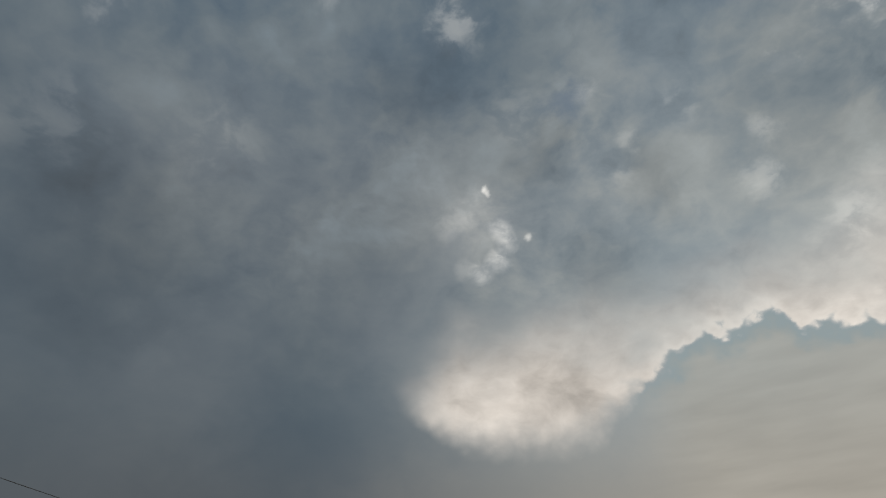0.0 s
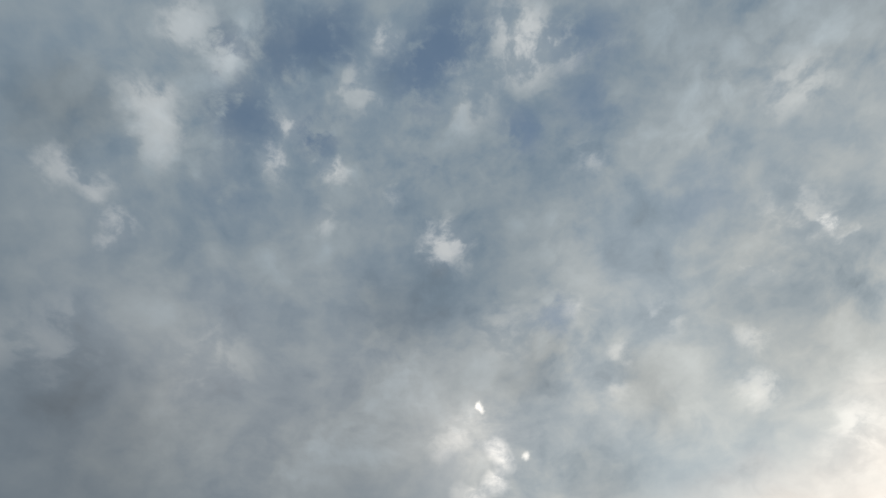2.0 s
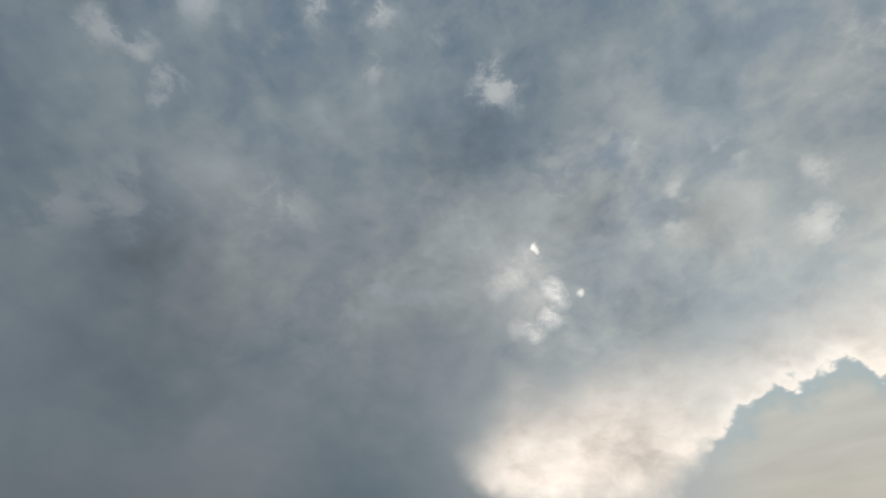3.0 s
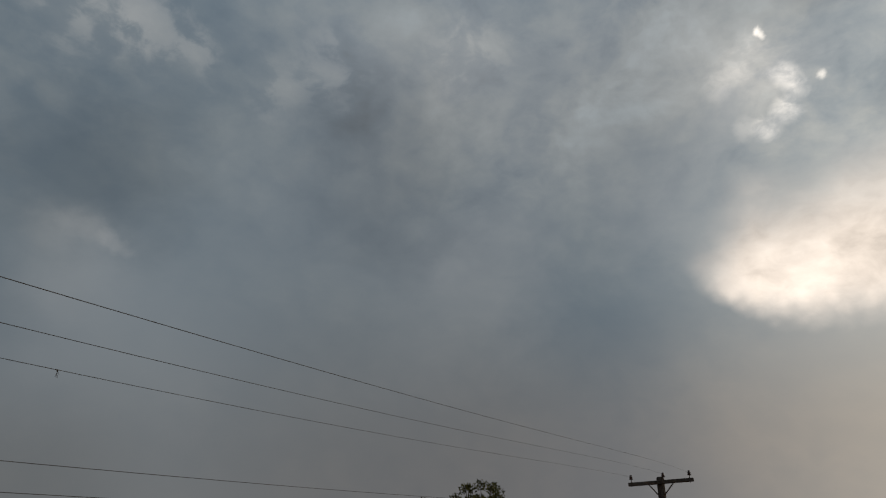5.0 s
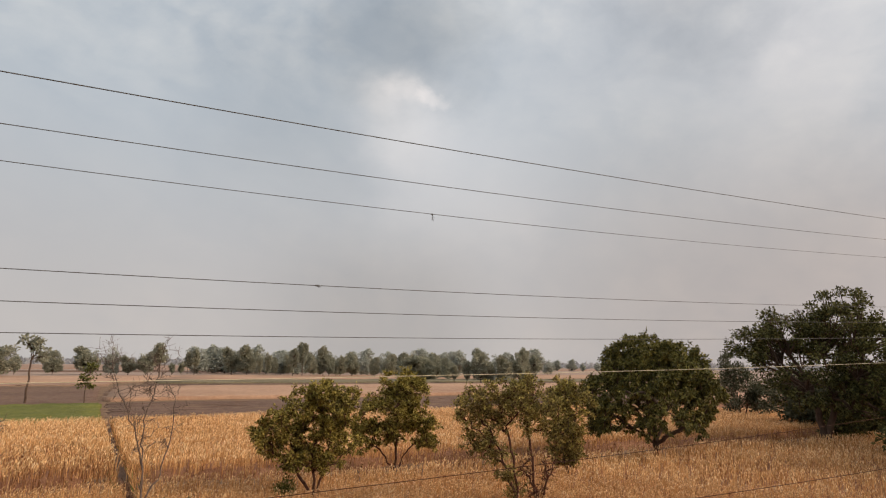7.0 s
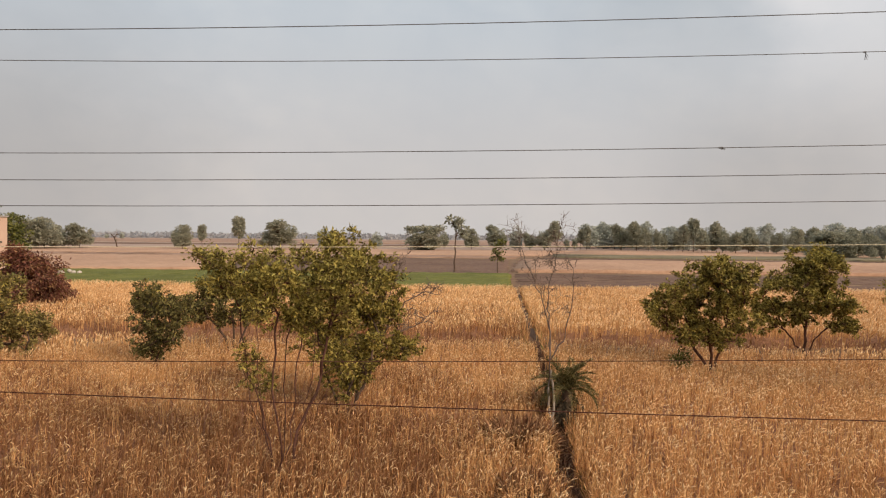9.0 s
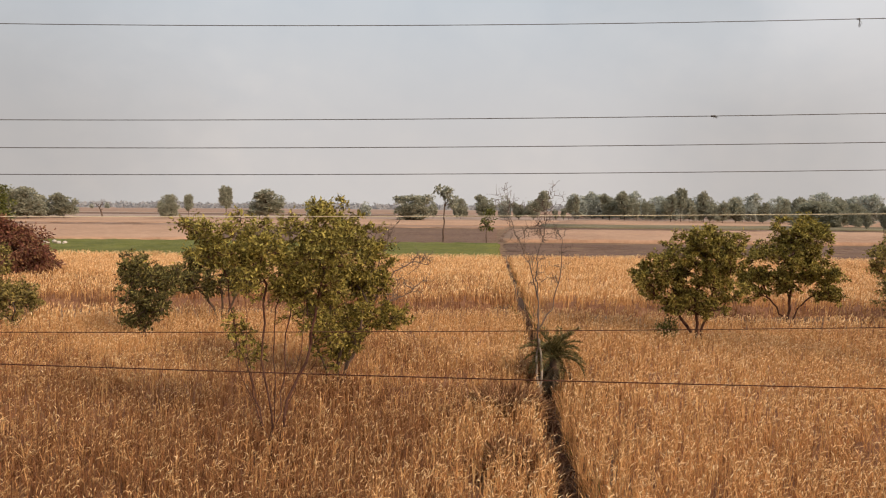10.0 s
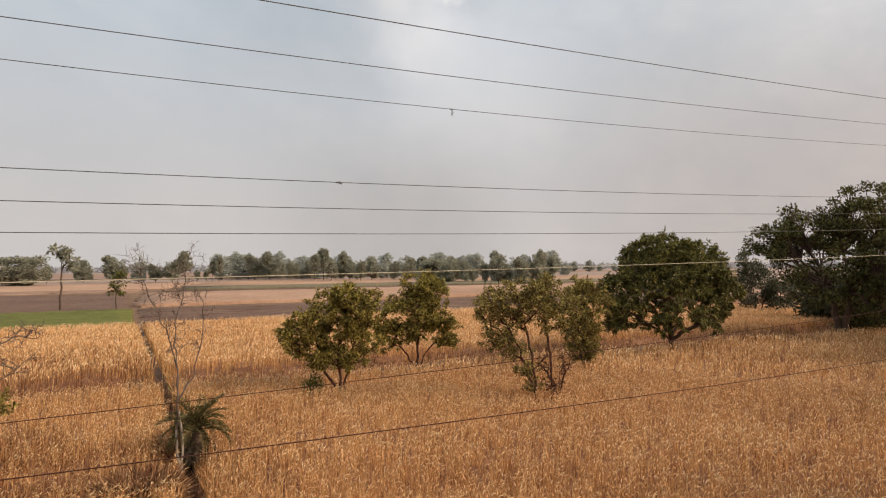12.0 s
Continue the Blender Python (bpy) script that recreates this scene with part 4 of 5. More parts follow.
shrub("broad leafy guava shrub with a taller crown", (18.0, 33.1), 26,
      [[(0, 0, -0.1), (-0.3, 0, 0.7), (-0.9, 0, 1.5), (-1.3, 0, 2.4)], [(0.0, 0, -0.1), (0.1, 0, 1.2), (0.2, 0, 2.6)], [(0.1, 0, -0.1), (0.5, 0, 0.9), (1.2, 0, 1.8), (1.5, 0, 2.8)]],
      [((-0.5, 0, 3.4), (1.8, 1.5, 1.3), 46), ((0.7, 0, 4.5), (1.4, 1.3, 1.05), 36), ((-1.4, 0, 2.2), (1.0, 1.0, 0.8), 16), ((1.4, 0, 2.6), (0.9, 0.9, 1.0), 18), ((1.8, 0, 1.7), (0.5, 0.6, 0.5), 6), ((0.2, 0, 2.3), (1.1, 1.0, 0.6), 12)],
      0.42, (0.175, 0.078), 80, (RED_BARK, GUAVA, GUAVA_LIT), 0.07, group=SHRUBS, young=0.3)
shrub("leaning guava shrub with thin grey-green leaves", (16.6, 20.8), 27,
      [[(0.35, 0, -0.1), (0.2, 0.1, 0.9), (-0.15, 0.2, 1.8), (-0.6, 0.4, 2.8), (-1.0, 0.5, 3.8)], [(0.38, 0, -0.1), (0.25, 0.1, 1.1), (0.0, 0.3, 2.4), (-0.2, 0.4, 3.6)]],
      [((-0.9, 0.6, 4.4), (1.1, 1.0, 0.95), 34), ((-1.1, 0.6, 3.3), (0.9, 0.8, 0.6), 14), ((0.1, 0.3, 4.6), (0.6, 0.7, 0.75), 11), ((-1.7, 0.4, 4.2), (0.6, 0.7, 0.8), 10), ((-0.7, 0.4, 2.7), (0.5, 0.6, 0.6), 7), ((-0.2, 0.2, 1.8), (0.35, 0.4, 0.5), 5), ((0.15, 0.1, 1.3), (0.3, 0.3, 0.3), 3)],
      0.36, (0.14, 0.06), 56, (RED_BARK, GUAVA_DULL, GUAVA_LIT), 0.06, group=SHRUBS, young=0.25)
shrub("thin upright guava shrub with twiggy lower stems", (17.7, 20.8), 28,
      [[(0, 0, -0.1), (-0.05, 0, 0.7), (-0.35, 0.1, 1.5), (-0.5, 0.2, 2.4)], [(0.04, 0, -0.1), (0.05, 0.1, 1.1), (-0.05, 0.2, 2.4), (-0.2, 0.3, 3.8)], [(0.06, 0, -0.1), (0.2, 0, 0.9), (0.5, 0.0, 1.7), (0.6, 0.1, 2.3)]],
      [((-0.4, 0.4, 4.8), (0.85, 0.9, 0.8), 24), ((0.0, 0.2, 3.7), (0.6, 0.7, 0.6), 11), ((0.6, 0.3, 4.4), (0.7, 0.8, 0.8), 13)],
      0.35, (0.14, 0.06), 58, (RED_BARK, GUAVA_DULL, GUAVA_LIT), 0.055, group=SHRUBS, young=0.2)
shrub("half-dry twiggy shrub with a few brown leaves", (17.75, 20.6), 58,
      [[(0, 0, -0.1), (0.0, 0, 0.8), (-0.3, 0, 1.5)], [(0.05, 0, -0.1), (0.15, 0, 0.8), (0.35, 0, 1.6)]],
      [((0.0, 0, 1.1), (0.3, 0.3, 0.35), 9), ((-0.4, 0.1, 2.0), (0.4, 0.3, 0.6), 9), ((0.4, 0, 2.0), (0.35, 0.3, 0.6), 9)],
      0.34, (0.11, 0.05), 13, (RED_BARK, RED_MANGO, GUAVA_DULL), 0.05, group=SHRUBS, young=0.2)
shrub("dense narrow guava shrub with olive leaves", (24.3, 25.9), 29,
      [[(0, 0, -0.1), (-0.1, 0, 0.9), (-0.4, 0, 2.2), (-0.6, 0, 3.2)], [(0.05, 0, -0.1), (0.1, 0, 1.2), (0.4, 0, 2.6), (0.5, 0, 3.6)]],
      [((0, 0, 4.0), (1.35, 1.2, 1.2), 48), ((-0.1, 0, 2.8), (1.0, 0.9, 0.8), 22), ((0.0, 0, 1.7), (0.75, 0.75, 0.8), 18)],
      0.40, (0.17, 0.075), 78, (BARK, GUAVA_DULL, GUAVA_LIT), 0.065, group=SHRUBS, young=0.3)

# ---- the larger trees ----
shrub("round dense mango tree with a short forked trunk", (34.4, 28.6), 31,
      [[(0, 0, -0.2), (0.02, 0, 0.9), (0.0, 0, 1.6), (-0.2, 0, 2.6), (-0.4, 0, 4.2)], [(0.02, 0, 1.1), (-0.7, 0.2, 1.75), (-1.7, 0.2, 2.3), (-2.6, 0.1, 2.9)], [(0.02, 0, 1.2), (0.8, -0.1, 1.8), (1.7, 0, 2.2), (2.6, 0, 2.7)], [(0.0, 0, 1.3), (0.4, 0.8, 2.2), (0.8, 1.8, 3.2)], [(0.0, 0, 1.3), (-0.2, -0.8, 2.2), (-0.5, -1.7, 3.2)]],
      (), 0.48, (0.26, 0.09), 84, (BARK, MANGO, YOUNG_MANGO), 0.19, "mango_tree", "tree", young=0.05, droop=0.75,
      clumps=np.concatenate([dome_clumps(31, (-0.4, 0, 3.8), (4.05, 3.7, 3.1), 470, 2.05, 0.12, 50), dome_clumps(131, (-0.6, 0, 6.0), (2.3, 2.3, 1.9), 170, 4.0, 0.10, 8),
                             dome_clumps(132, (1.4, 0, 5.5), (1.8, 1.8, 1.9), 130, 4.0, 0.10, 8)]))
woody("shade_tree", "large dark broadleaf tree with open upper branches", "tree", (54.9, 28.8), 32,
      [((0, 0), (-0.6, 0, 3.4)), ((0.2, 0), (0.8, 0, 3.6))],
      np.concatenate([dome_clumps(32, (1.3, 0, 5.8), (4.8, 4.6, 3.6), 120, 2.4, 0.35, 26), dome_clumps(133, (2.2, 0, 9.4), (2.9, 2.8, 2.2), 64, 7.5, 0.35, 4),
                      dome_clumps(134, (-2.4, 0, 8.4), (2.5, 2.4, 2.0), 44, 6.8, 0.35, 4), dome_clumps(135, (-5.0, 0, 8.0), (1.5, 1.4, 1.1), 16, 6.5, 0.3, 2),
                      dome_clumps(136, (3.6, -1.0, 4.4), (3.0, 3.0, 2.8), 60, 1.6, 0.25, 10)]),
      0.47, (0.28, 0.14), 32000, (BARK, DARK_LEAF), stem_r=0.32, limbs=8, rise=0.6, droop=0.2, twigs=1, sprigs=0.08)


def polar(az, dist):
    return (math.sin(radians(az)) * dist, math.cos(radians(az)) * dist)


woody("bush", "grey-green thorny bush beside the large dark tree", "bush", polar(56.6, 84), 33,
      [((0, 0), (0, 0, 1.5)), ((0.4, 0), (0.8, 0, 1.6))], blob_clumps(33, [((0, 0, 3.4), (2.6, 2.0, 2.6), 34), ((-0.4, 0, 6.0), (1.6, 1.4, 1.5), 14), ((2.6, 0, 2.6), (2.4, 2.0, 2.0), 22)]),
      0.50, (0.30, 0.15), 7000, (BARK, GREY_LEAF), stem_r=0.10, limbs=4)
woody("shade_tree", "light green open tree behind dark bushes", "tree", polar(69.2, 58), 34,
      [((0, 0), (0, 0, 4.0)), ((0.2, 0), (0.5, 0, 4.4))], blob_clumps(34, [((0, 0, 6.8), (2.2, 2.0, 2.8), 46), ((0.2, 0, 9.2), (1.1, 1.0, 0.7), 10)]),
      0.42, (0.26, 0.12), 8000, (BARK, OLIVE_LEAF), stem_r=0.14, limbs=5)
woody("bush", "dense dark green bush at the field edge", "bush", polar(69.8, 54), 35,
      [((0, 0), (-0.6, 0, 1.8)), ((0.4, 0), (1.0, 0, 1.8))], blob_clumps(35, [((0, 0, 3.4), (3.6, 2.6, 3.0), 90)]),
      0.6, (0.34, 0.18), 18000, (BARK, DARK_LEAF), stem_r=0.16, limbs=6, twigs=1)
woody("bush", "tall leafy bush with olive green top", "bush", polar(72.4, 48), 36,
      [((0, 0), (-0.6, 0, 2.2)), ((0.4, 0), (0.8, 0, 2.2))], blob_clumps(36, [((0, 0, 4.2), (2.9, 2.4, 3.6), 90), ((-0.3, 0, 7.2), (2.0, 1.6, 1.2), 26), ((2.2, 0, 4.2), (1.5, 1.6, 2.2), 26)]),
      0.55, (0.30, 0.15), 18000, (BARK, OLIVE_LEAF), stem_r=0.15, limbs=6, twigs=1)
woody("bush", "dark bushy tree behind the date palm", "bush", polar(77.0, 46), 37,
      [((0, 0), (-0.6, 0, 2.0)), ((0.4, 0), (1.0, 0, 2.0))], blob_clumps(37, [((0, 0, 3.6), (3.0, 2.4, 3.2), 80), ((-0.6, 0, 6.2), (1.8, 1.5, 1.0), 18)]),
      0.55, (0.30, 0.15), 16000, (BARK, DARK_LEAF), stem_r=0.15, limbs=6, twigs=1)
woody("bush", "rusty green leafy bush beside the pole", "bush", polar(83.5, 40), 38,
      [((0, 0), (-0.3, 0, 2.4)), ((0.3, 0), (0.5, 0, 2.6))], blob_clumps(38, [((0, 0, 4.6), (1.9, 1.8, 2.9), 54), ((-0.4, 0, 7.3), (0.9, 0.8, 0.7), 10)]),
      0.45, (0.24, 0.12), 10000, (BARK, OLIVE_LEAF), stem_r=0.11, limbs=5, twigs=1)
woody("bush", "dark leafy bush between the palms", "bush", polar(80.6, 34), 45,
      [((0, 0), (-0.6, 0, 2.0)), ((0.4, 0), (1.0, 0, 2.0))], blob_clumps(45, [((0, 0, 3.3), (3.0, 2.2, 3.0), 90), ((-1.0, 0, 5.2), (1.8, 1.5, 1.3), 30), ((1.4, 0, 5.2), (1.5, 1.5, 1.2), 24)]),
      0.6, (0.27, 0.13), 18000, (BARK, DARK_LEAF), stem_r=0.14, limbs=6, twigs=1)
woody("bush", "low olive bush in front of the dark trees", "bush", polar(71.6, 44), 39,
      [((0, 0), (0, 0, 0.8)), ((0.3, 0), (0.5, 0, 0.9))], blob_clumps(39, [((0, 0, 2.0), (2.1, 1.7, 1.9), 60), ((0.4, 0, 3.4), (1.1, 1.0, 0.8), 16)]),
      0.36, (0.20, 0.10), 9000, (BARK, GUAVA_DULL), stem_r=0.08, limbs=5, twigs=1)
woody("bush", "dark overgrown bush row behind the field", "bush", polar(64.5, 74), 40,
      [((-2, 0), (-2, 0, 1.6)), ((3, 0), (3, 0, 1.6))], blob_clumps(40, [((-3.0, 0, 3.0), (3.6, 2.4, 2.6), 60), ((3.0, 0, 3.4), (4.0, 2.6, 3.2), 70)]),
      0.7, (0.42, 0.22), 14000, (BARK, GREY_LEAF), stem_r=0.16, limbs=6, twigs=0)
woody("bush", "dark overgrown hedge bush filling in behind the palms", "bush", polar(86.5, 43), 47,
      [((-2, 0), (-2, 0, 1.4)), ((3, 0), (3, 0, 1.4))], blob_clumps(47, [((-4.0, 0, 2.8), (3.4, 2.0, 2.8), 60), ((1.5, 0, 3.0), (3.6, 2.0, 3.0), 60), ((5.5, 0, 3.0), (3.0, 2.0, 3.0), 40)]),
      0.65, (0.34, 0.18), 16000, (BARK, DARK_LEAF), stem_r=0.14, limbs=6, twigs=0)
woody("bush", "dark low undergrowth below the large shade tree", "bush", polar(67.5, 68), 48,
      [((-2, 0), (-2, 0, 0.8)), ((3, 0), (3, 0, 0.8))], blob_clumps(48, [((-3.5, 0, 1.4), (3.0, 2.0, 1.7), 50), ((1.5, 0, 1.7), (3.6, 2.0, 2.0), 60), ((5.0, 0, 1.7), (2.6, 2.0, 2.0), 40)]),
      0.6, (0.34, 0.18), 12000, (BARK, DARK_LEAF), stem_r=0.12, limbs=6, twigs=0)
woody("shade_tree", "dark green tree behind the farm building", "tree", polar(-37.6, 103), 49,
      [((0, 0), (0, 0, 3.5))], np.concatenate([dome_clumps(49, (0, 0, 7.0), (5.2, 4.0, 2.8), 120, 3.0, 0.3, 30), dome_clumps(50, (-2.0, 0, 8.8), (3.0, 2.4, 1.5), 50, 7.0, 0.3, 8), dome_clumps(55, (5.6, 0, 4.6), (2.2, 2.0, 3.2), 60, 1.0, 0.3, 10)]),
      0.6, (0.4, 0.24), 9000, (BARK, OLIVE_LEAF), stem_r=0.3, limbs=8, twigs=0)
woody("mango_tree", "rusty brown young mango tree with dense crown", "tree", polar(-33.2, 58), 41,
      [((0, 0), (-0.2, 0, 1.5)), ((0.1, 0), (0.3, 0, 1.5))], blob_clumps(41, [((0.1, 0, 2.5), (2.5, 2.2, 2.0), 90), ((-0.1, 0, 3.7), (1.7, 1.5, 0.8), 24)]),
      0.43, (0.27, 0.12), 15000, (BARK, RED_MANGO), stem_r=0.13, limbs=6, rise=-0.2, droop=0.6, twigs=1)
shrub("spreading olive guava shrub with drooping branches", polar(-37.2, 34.0), 42,
      [[(0, 0, -0.1), (-0.2, 0, 1.0), (-0.7, 0, 2.2)], [(0.1, 0, -0.1), (0.3, 0, 1.1), (0.6, 0, 2.6)], [(0.15, 0, -0.1), (0.7, 0, 1.1), (1.5, 0, 1.8)]],
      [((0, 0, 3.2), (2.0, 1.6, 1.3), 46), ((1.6, 0, 2.0), (1.2, 1.0, 0.5), 14), ((-0.8, 0, 2.0), (1.2, 1.0, 0.7), 14), ((1.2, 0, 3.4), (1.0, 1.0, 0.8), 14), ((2.6, 0, 2.0), (1.0, 0.9, 0.6), 12), ((1.8, 0, 1.3), (1.2, 1.0, 0.5), 10), ((0.6, 0, 4.2), (1.2, 1.0, 0.6), 10)],
      0.42, (0.18, 0.08), 58, (BARK, GUAVA_DULL, GUAVA), 0.075, group=SHRUBS, young=0.2)
woody("field_tree", "slender half-bare tree with a thin tall trunk", "tree", polar(0.4, 112), 43,
      [((0, 0), (0.2, 0, 6.0))], blob_clumps(43, [((0.9, 0, 8.2), (1.5, 1.4, 1.3), 16), ((0.0, 0, 9.2), (1.4, 1.0, 0.6), 5), ((1.6, 0, 6.4), (0.5, 0.5, 0.6), 3)]),
      0.43, (0.590, 0.360), 420, (BARK, HAZE_PALE), stem_r=0.16, limbs=4, twigs=3)
woody("field_tree", "small leafy sapling on the green field's edge", "tree", polar(4.2, 108), 44,
      [((0, 0), (0.0, 0, 2.2))], blob_clumps(44, [((0, 0, 3.3), (0.9, 0.8, 2.0), 16), ((0.3, 0, 5.4), (1.0, 0.8, 0.7), 7)]),
      0.34, (0.472, 0.264), 330, (BARK, OLIVE_LEAF), stem_r=0.09, limbs=4, twigs=2)


def bare_tree(name, label, at_, seed, stems, mat, twig_r=0.008, category="tree"):
    """A leafless sapling: each stem a list of points, with forked twigs growing from its upper part."""
    rng = np.random.default_rng(seed)
    root = tagged(new(name), label=label, category=category)
    root.location = (*at_, 0)
    root.rotation_euler = (0, 0, -math.atan2(at_[0], at_[1]))
    for q, (pts, r0, r1, n_twigs, reach) in enumerate(stems):
        K = np.array(pts, float)
        t = np.linspace(0, len(K) - 1, len(K) * 4)
        P = np.stack([np.interp(t, np.arange(len(K)), K[:, q]) for q in range(3)], 1)
        P[1:-1] += rng.normal(0, 0.02, (len(P) - 2, 3))
        R = np.linspace(r0, r1, len(P))
        pieces = [tube(P, R, 6)]
        for _ in range(n_twigs):
            i = rng.integers(int(len(P) * 0.4), len(P))
            way_ = unit(rng.normal(0, 1, 3) * np.array([1, 0.8, 0.5]) + np.array([0, 0, 0.7]))
            end = P[i] + way_ * rng.uniform(0.4, 1.0) * reach
            T = curve(P[i], end, 0.05, rng, 6, 0.12)
            pieces.append(tube(T, np.linspace(max(R[i] * 0.4, twig_r), twig_r * 0.6, 6), 4))
            for _ in range(5):
                j = rng.integers(2, 6)
                e2 = T[j] + unit(rng.normal(0, 1, 3) + np.array([0, 0, 0.5])) * reach * rng.uniform(0.2, 0.5)
                pieces.append(tube(curve(T[j], e2, 0.02, rng, 4, 0.12), np.linspace(twig_r, twig_r * 0.4, 4), 3))
        V, F = stack(pieces)
        part("stem", fast_mesh("stem", V, F, [mat[min(q, len(mat) - 1)]], smooth=True), None, root)
    return root


woody("bush", "small dark green bush beside the guava stems", "bush", (9.8, 27.3), 46,
      [((0, 0), (0, 0, 0.5))], blob_clumps(46, [((0, 0, 0.85), (0.35, 0.3, 0.6), 14)]), 0.22, (0.13, 0.06), 900, (BARK, OLIVE_LEAF), stem_r=0.03, limbs=4, twigs=1)
bare_tree("dead_sapling", "leafless dead sapling with pale stems rising from the ditch", (3.05, 19.7), 51, [
    ([(0.0, 0, 1.3), (0.05, 0, 2.4), (-0.02, 0, 3.4), (-0.25, 0, 4.2), (-0.75, 0, 5.3), (-0.95, 0, 6.0)], 0.030, 0.008, 34, 0.75),
    ([(0.02, 0, 2.0), (0.02, 0, 3.3), (-0.05, 0, 4.0), (0.0, 0, 4.7), (0.18, 0, 5.2), (0.22, 0, 5.9), (0.32, 0, 6.4)], 0.025, 0.008, 36, 0.65),
    ([(0.05, 0, 2.3), (0.45, 0, 3.0), (0.68, 0, 4.0), (0.72, 0, 5.0), (0.55, 0, 5.3)], 0.024, 0.009, 16, 0.5),
    ([(0.1, -0.1, -0.1), (0.16, -0.1, 1.2), (0.06, -0.05, 2.0)], 0.05, 0.03, 0, 0.2),
    ([(0.2, -0.15, -0.1), (0.02, -0.12, 0.8), (0.0, -0.02, 1.45)], 0.045, 0.032, 0, 0.2)], (TWIG, TWIG, TWIG, PALE_BARK, PALE_BARK), 0.007)
bare_tree("dead_branch", "bare arching dead branches beside the green shrub", (-3.0, 20.3), 52, [
    ([(0.0, 0, -0.1), (0.1, 0, 1.2), (0.6, 0, 2.3), (1.1, 0, 3.2), (1.6, 0, 3.9), (2.2, 0, 4.25), (2.7, 0, 4.15)], 0.042, 0.012, 22, 0.6),
    ([(0.6, 0, 2.3), (1.3, 0, 2.9), (2.0, 0, 3.2), (2.5, 0, 3.6)], 0.028, 0.010, 16, 0.55),
    ([(0.9, 0, 2.9), (1.0, 0, 3.8), (1.3, 0, 4.6), (1.5, 0, 5.2)], 0.026, 0.010, 16, 0.55)], (TWIG,), 0.010)
bare_tree("dead_tree", "small leafless tree in the far fields", polar(-27.4, 330), 53, [
    ([(0.6, 0, -0.1), (0.2, 0, 2.4), (-0.8, 0, 5.0), (-1.8, 0, 6.2)], 0.35, 0.15, 6, 1.8),
    ([(-0.4, 0, 4.4), (0.4, 0, 6.0), (1.0, 0, 6.2)], 0.25, 0.12, 4, 1.4)], (BARK,), 0.05)


x0, y0 = polar(61.2, 62)
bare_tree("dead_branch", "leafless grey branches above the dark tree crown", (x0, y0), 54, [
    ([(0, 0, 6.0), (-0.4, 0, 8.6), (-0.9, 0, 10.2)], 0.08, 0.02, 16, 1.4), ([(0, 0, 6.0), (0.4, 0, 8.6), (0.5, 0, 10.0)], 0.07, 0.02, 14, 1.3)], (TWIG,), 0.022)


def frond_mesh(rng, length, leaflet, mat, pairs=36, bend=0.5, up=0.9):
    """One feather leaf: a curved stalk with rows of narrow leaflets; it grows along +x from the origin."""
    s = np.linspace(0, 1, 9)
    ang = up - bend * 2.0 * s
    P = np.zeros((9, 3))
    for i in range(1, 9):
        P[i] = P[i - 1] + length / 8 * np.array([math.cos(ang[i]), 0, math.sin(ang[i])])
    V0, F0 = tube(P, np.linspace(length * 0.012, length * 0.003, 9), 4)
    F0 = np.concatenate([F0[:, [0, 1, 2]], F0[:, [0, 2, 3]]])
    t = np.repeat(np.linspace(0.14, 0.99, pairs), 2)
    base = np.stack([np.interp(t, s, P[:, q]) for q in range(3)], 1)
    tan = unit(np.stack([np.interp(t, s, np.gradient(P[:, q])) for q in range(3)], 1))
    sgn = np.tile([1.0, -1.0], pairs)[:, None]
    ax = unit(tan * 0.75 + np.array([[0, 1.0, 0]]) * sgn * 0.8 + np.cross(tan, [[0, -1.0, 0]]) * -0.35 + rng.normal(0, 0.10, (2 * pairs, 3)))
    ll = leaflet * (0.45 + 0.55 * np.sin(np.pi * np.clip(t * 0.95 + 0.1, 0, 1))) * rng.uniform(0.85, 1.1, 2 * pairs)
    V1, F1 = leaves(base, ax, ll, np.full(2 * pairs, length * 0.018), rng, 0.4)
    V, F = stack([(V0, F0), (V1, F1)])
    return fast_mesh("frond", V, F, [mat])


def palm(name, label, at_, seed, crown_z, trunk_r, fronds, length, leaflet, mat, dead=0, arch=((0.18, 1.35), (0.28, 1.1), (0.38, 0.8), (0.5, 0.5))):
    rng = np.random.default_rng(seed)
    root = tagged(new(name), label=label, category="palm")
    root.location = (*at_, 0)
    root.rotation_euler = (0, 0, -math.atan2(at_[0], at_[1]))
    n = 12
    zs = np.linspace(-0.1, crown_z, n * 2)
    P = np.stack([0.02 * np.sin(zs), 0.02 * np.cos(zs * 1.3), zs], 1)
    R = trunk_r * (1 + 0.12 * (np.arange(n * 2) % 2)) * np.linspace(1.05, 0.9, n * 2)
    V, F = tube(P, R, 10)
    part("trunk", fast_mesh("trunk", V, F, [BARK], smooth=False), None, root)
    shapes = [frond_mesh(rng, length, leaflet, mat, bend=b, up=u) for b, u in arch]
    for i in range(fronds):
        k = i * 4 // fronds
        ob = part("frond", shapes[k], None, root)
        ob.location = (0, 0, crown_z - 0.03 * k)
        s = rng.uniform(0.85, 1.1)
        ob.scale = (s, s, s)
        ob.rotation_euler = (rng.uniform(-0.3, 0.3), rng.uniform(-0.15, 0.15), i * 2.39996 + rng.uniform(-0.2, 0.2))
    if dead:
        old = frond_mesh(rng, length * 0.8, leaflet * 0.8, PALM_DEAD, bend=0.5, up=-0.5)
        for i in range(dead):
            ob = part("dead_frond", old, None, root, "dry brown hanging frond")
            ob.location = (0, 0, crown_z - 0.15 - 0.25 * rng.random())
            ob.rotation_euler = (rng.uniform(-0.4, 0.4), rng.uniform(-0.1, 0.4), i * 2.39996)
    return root


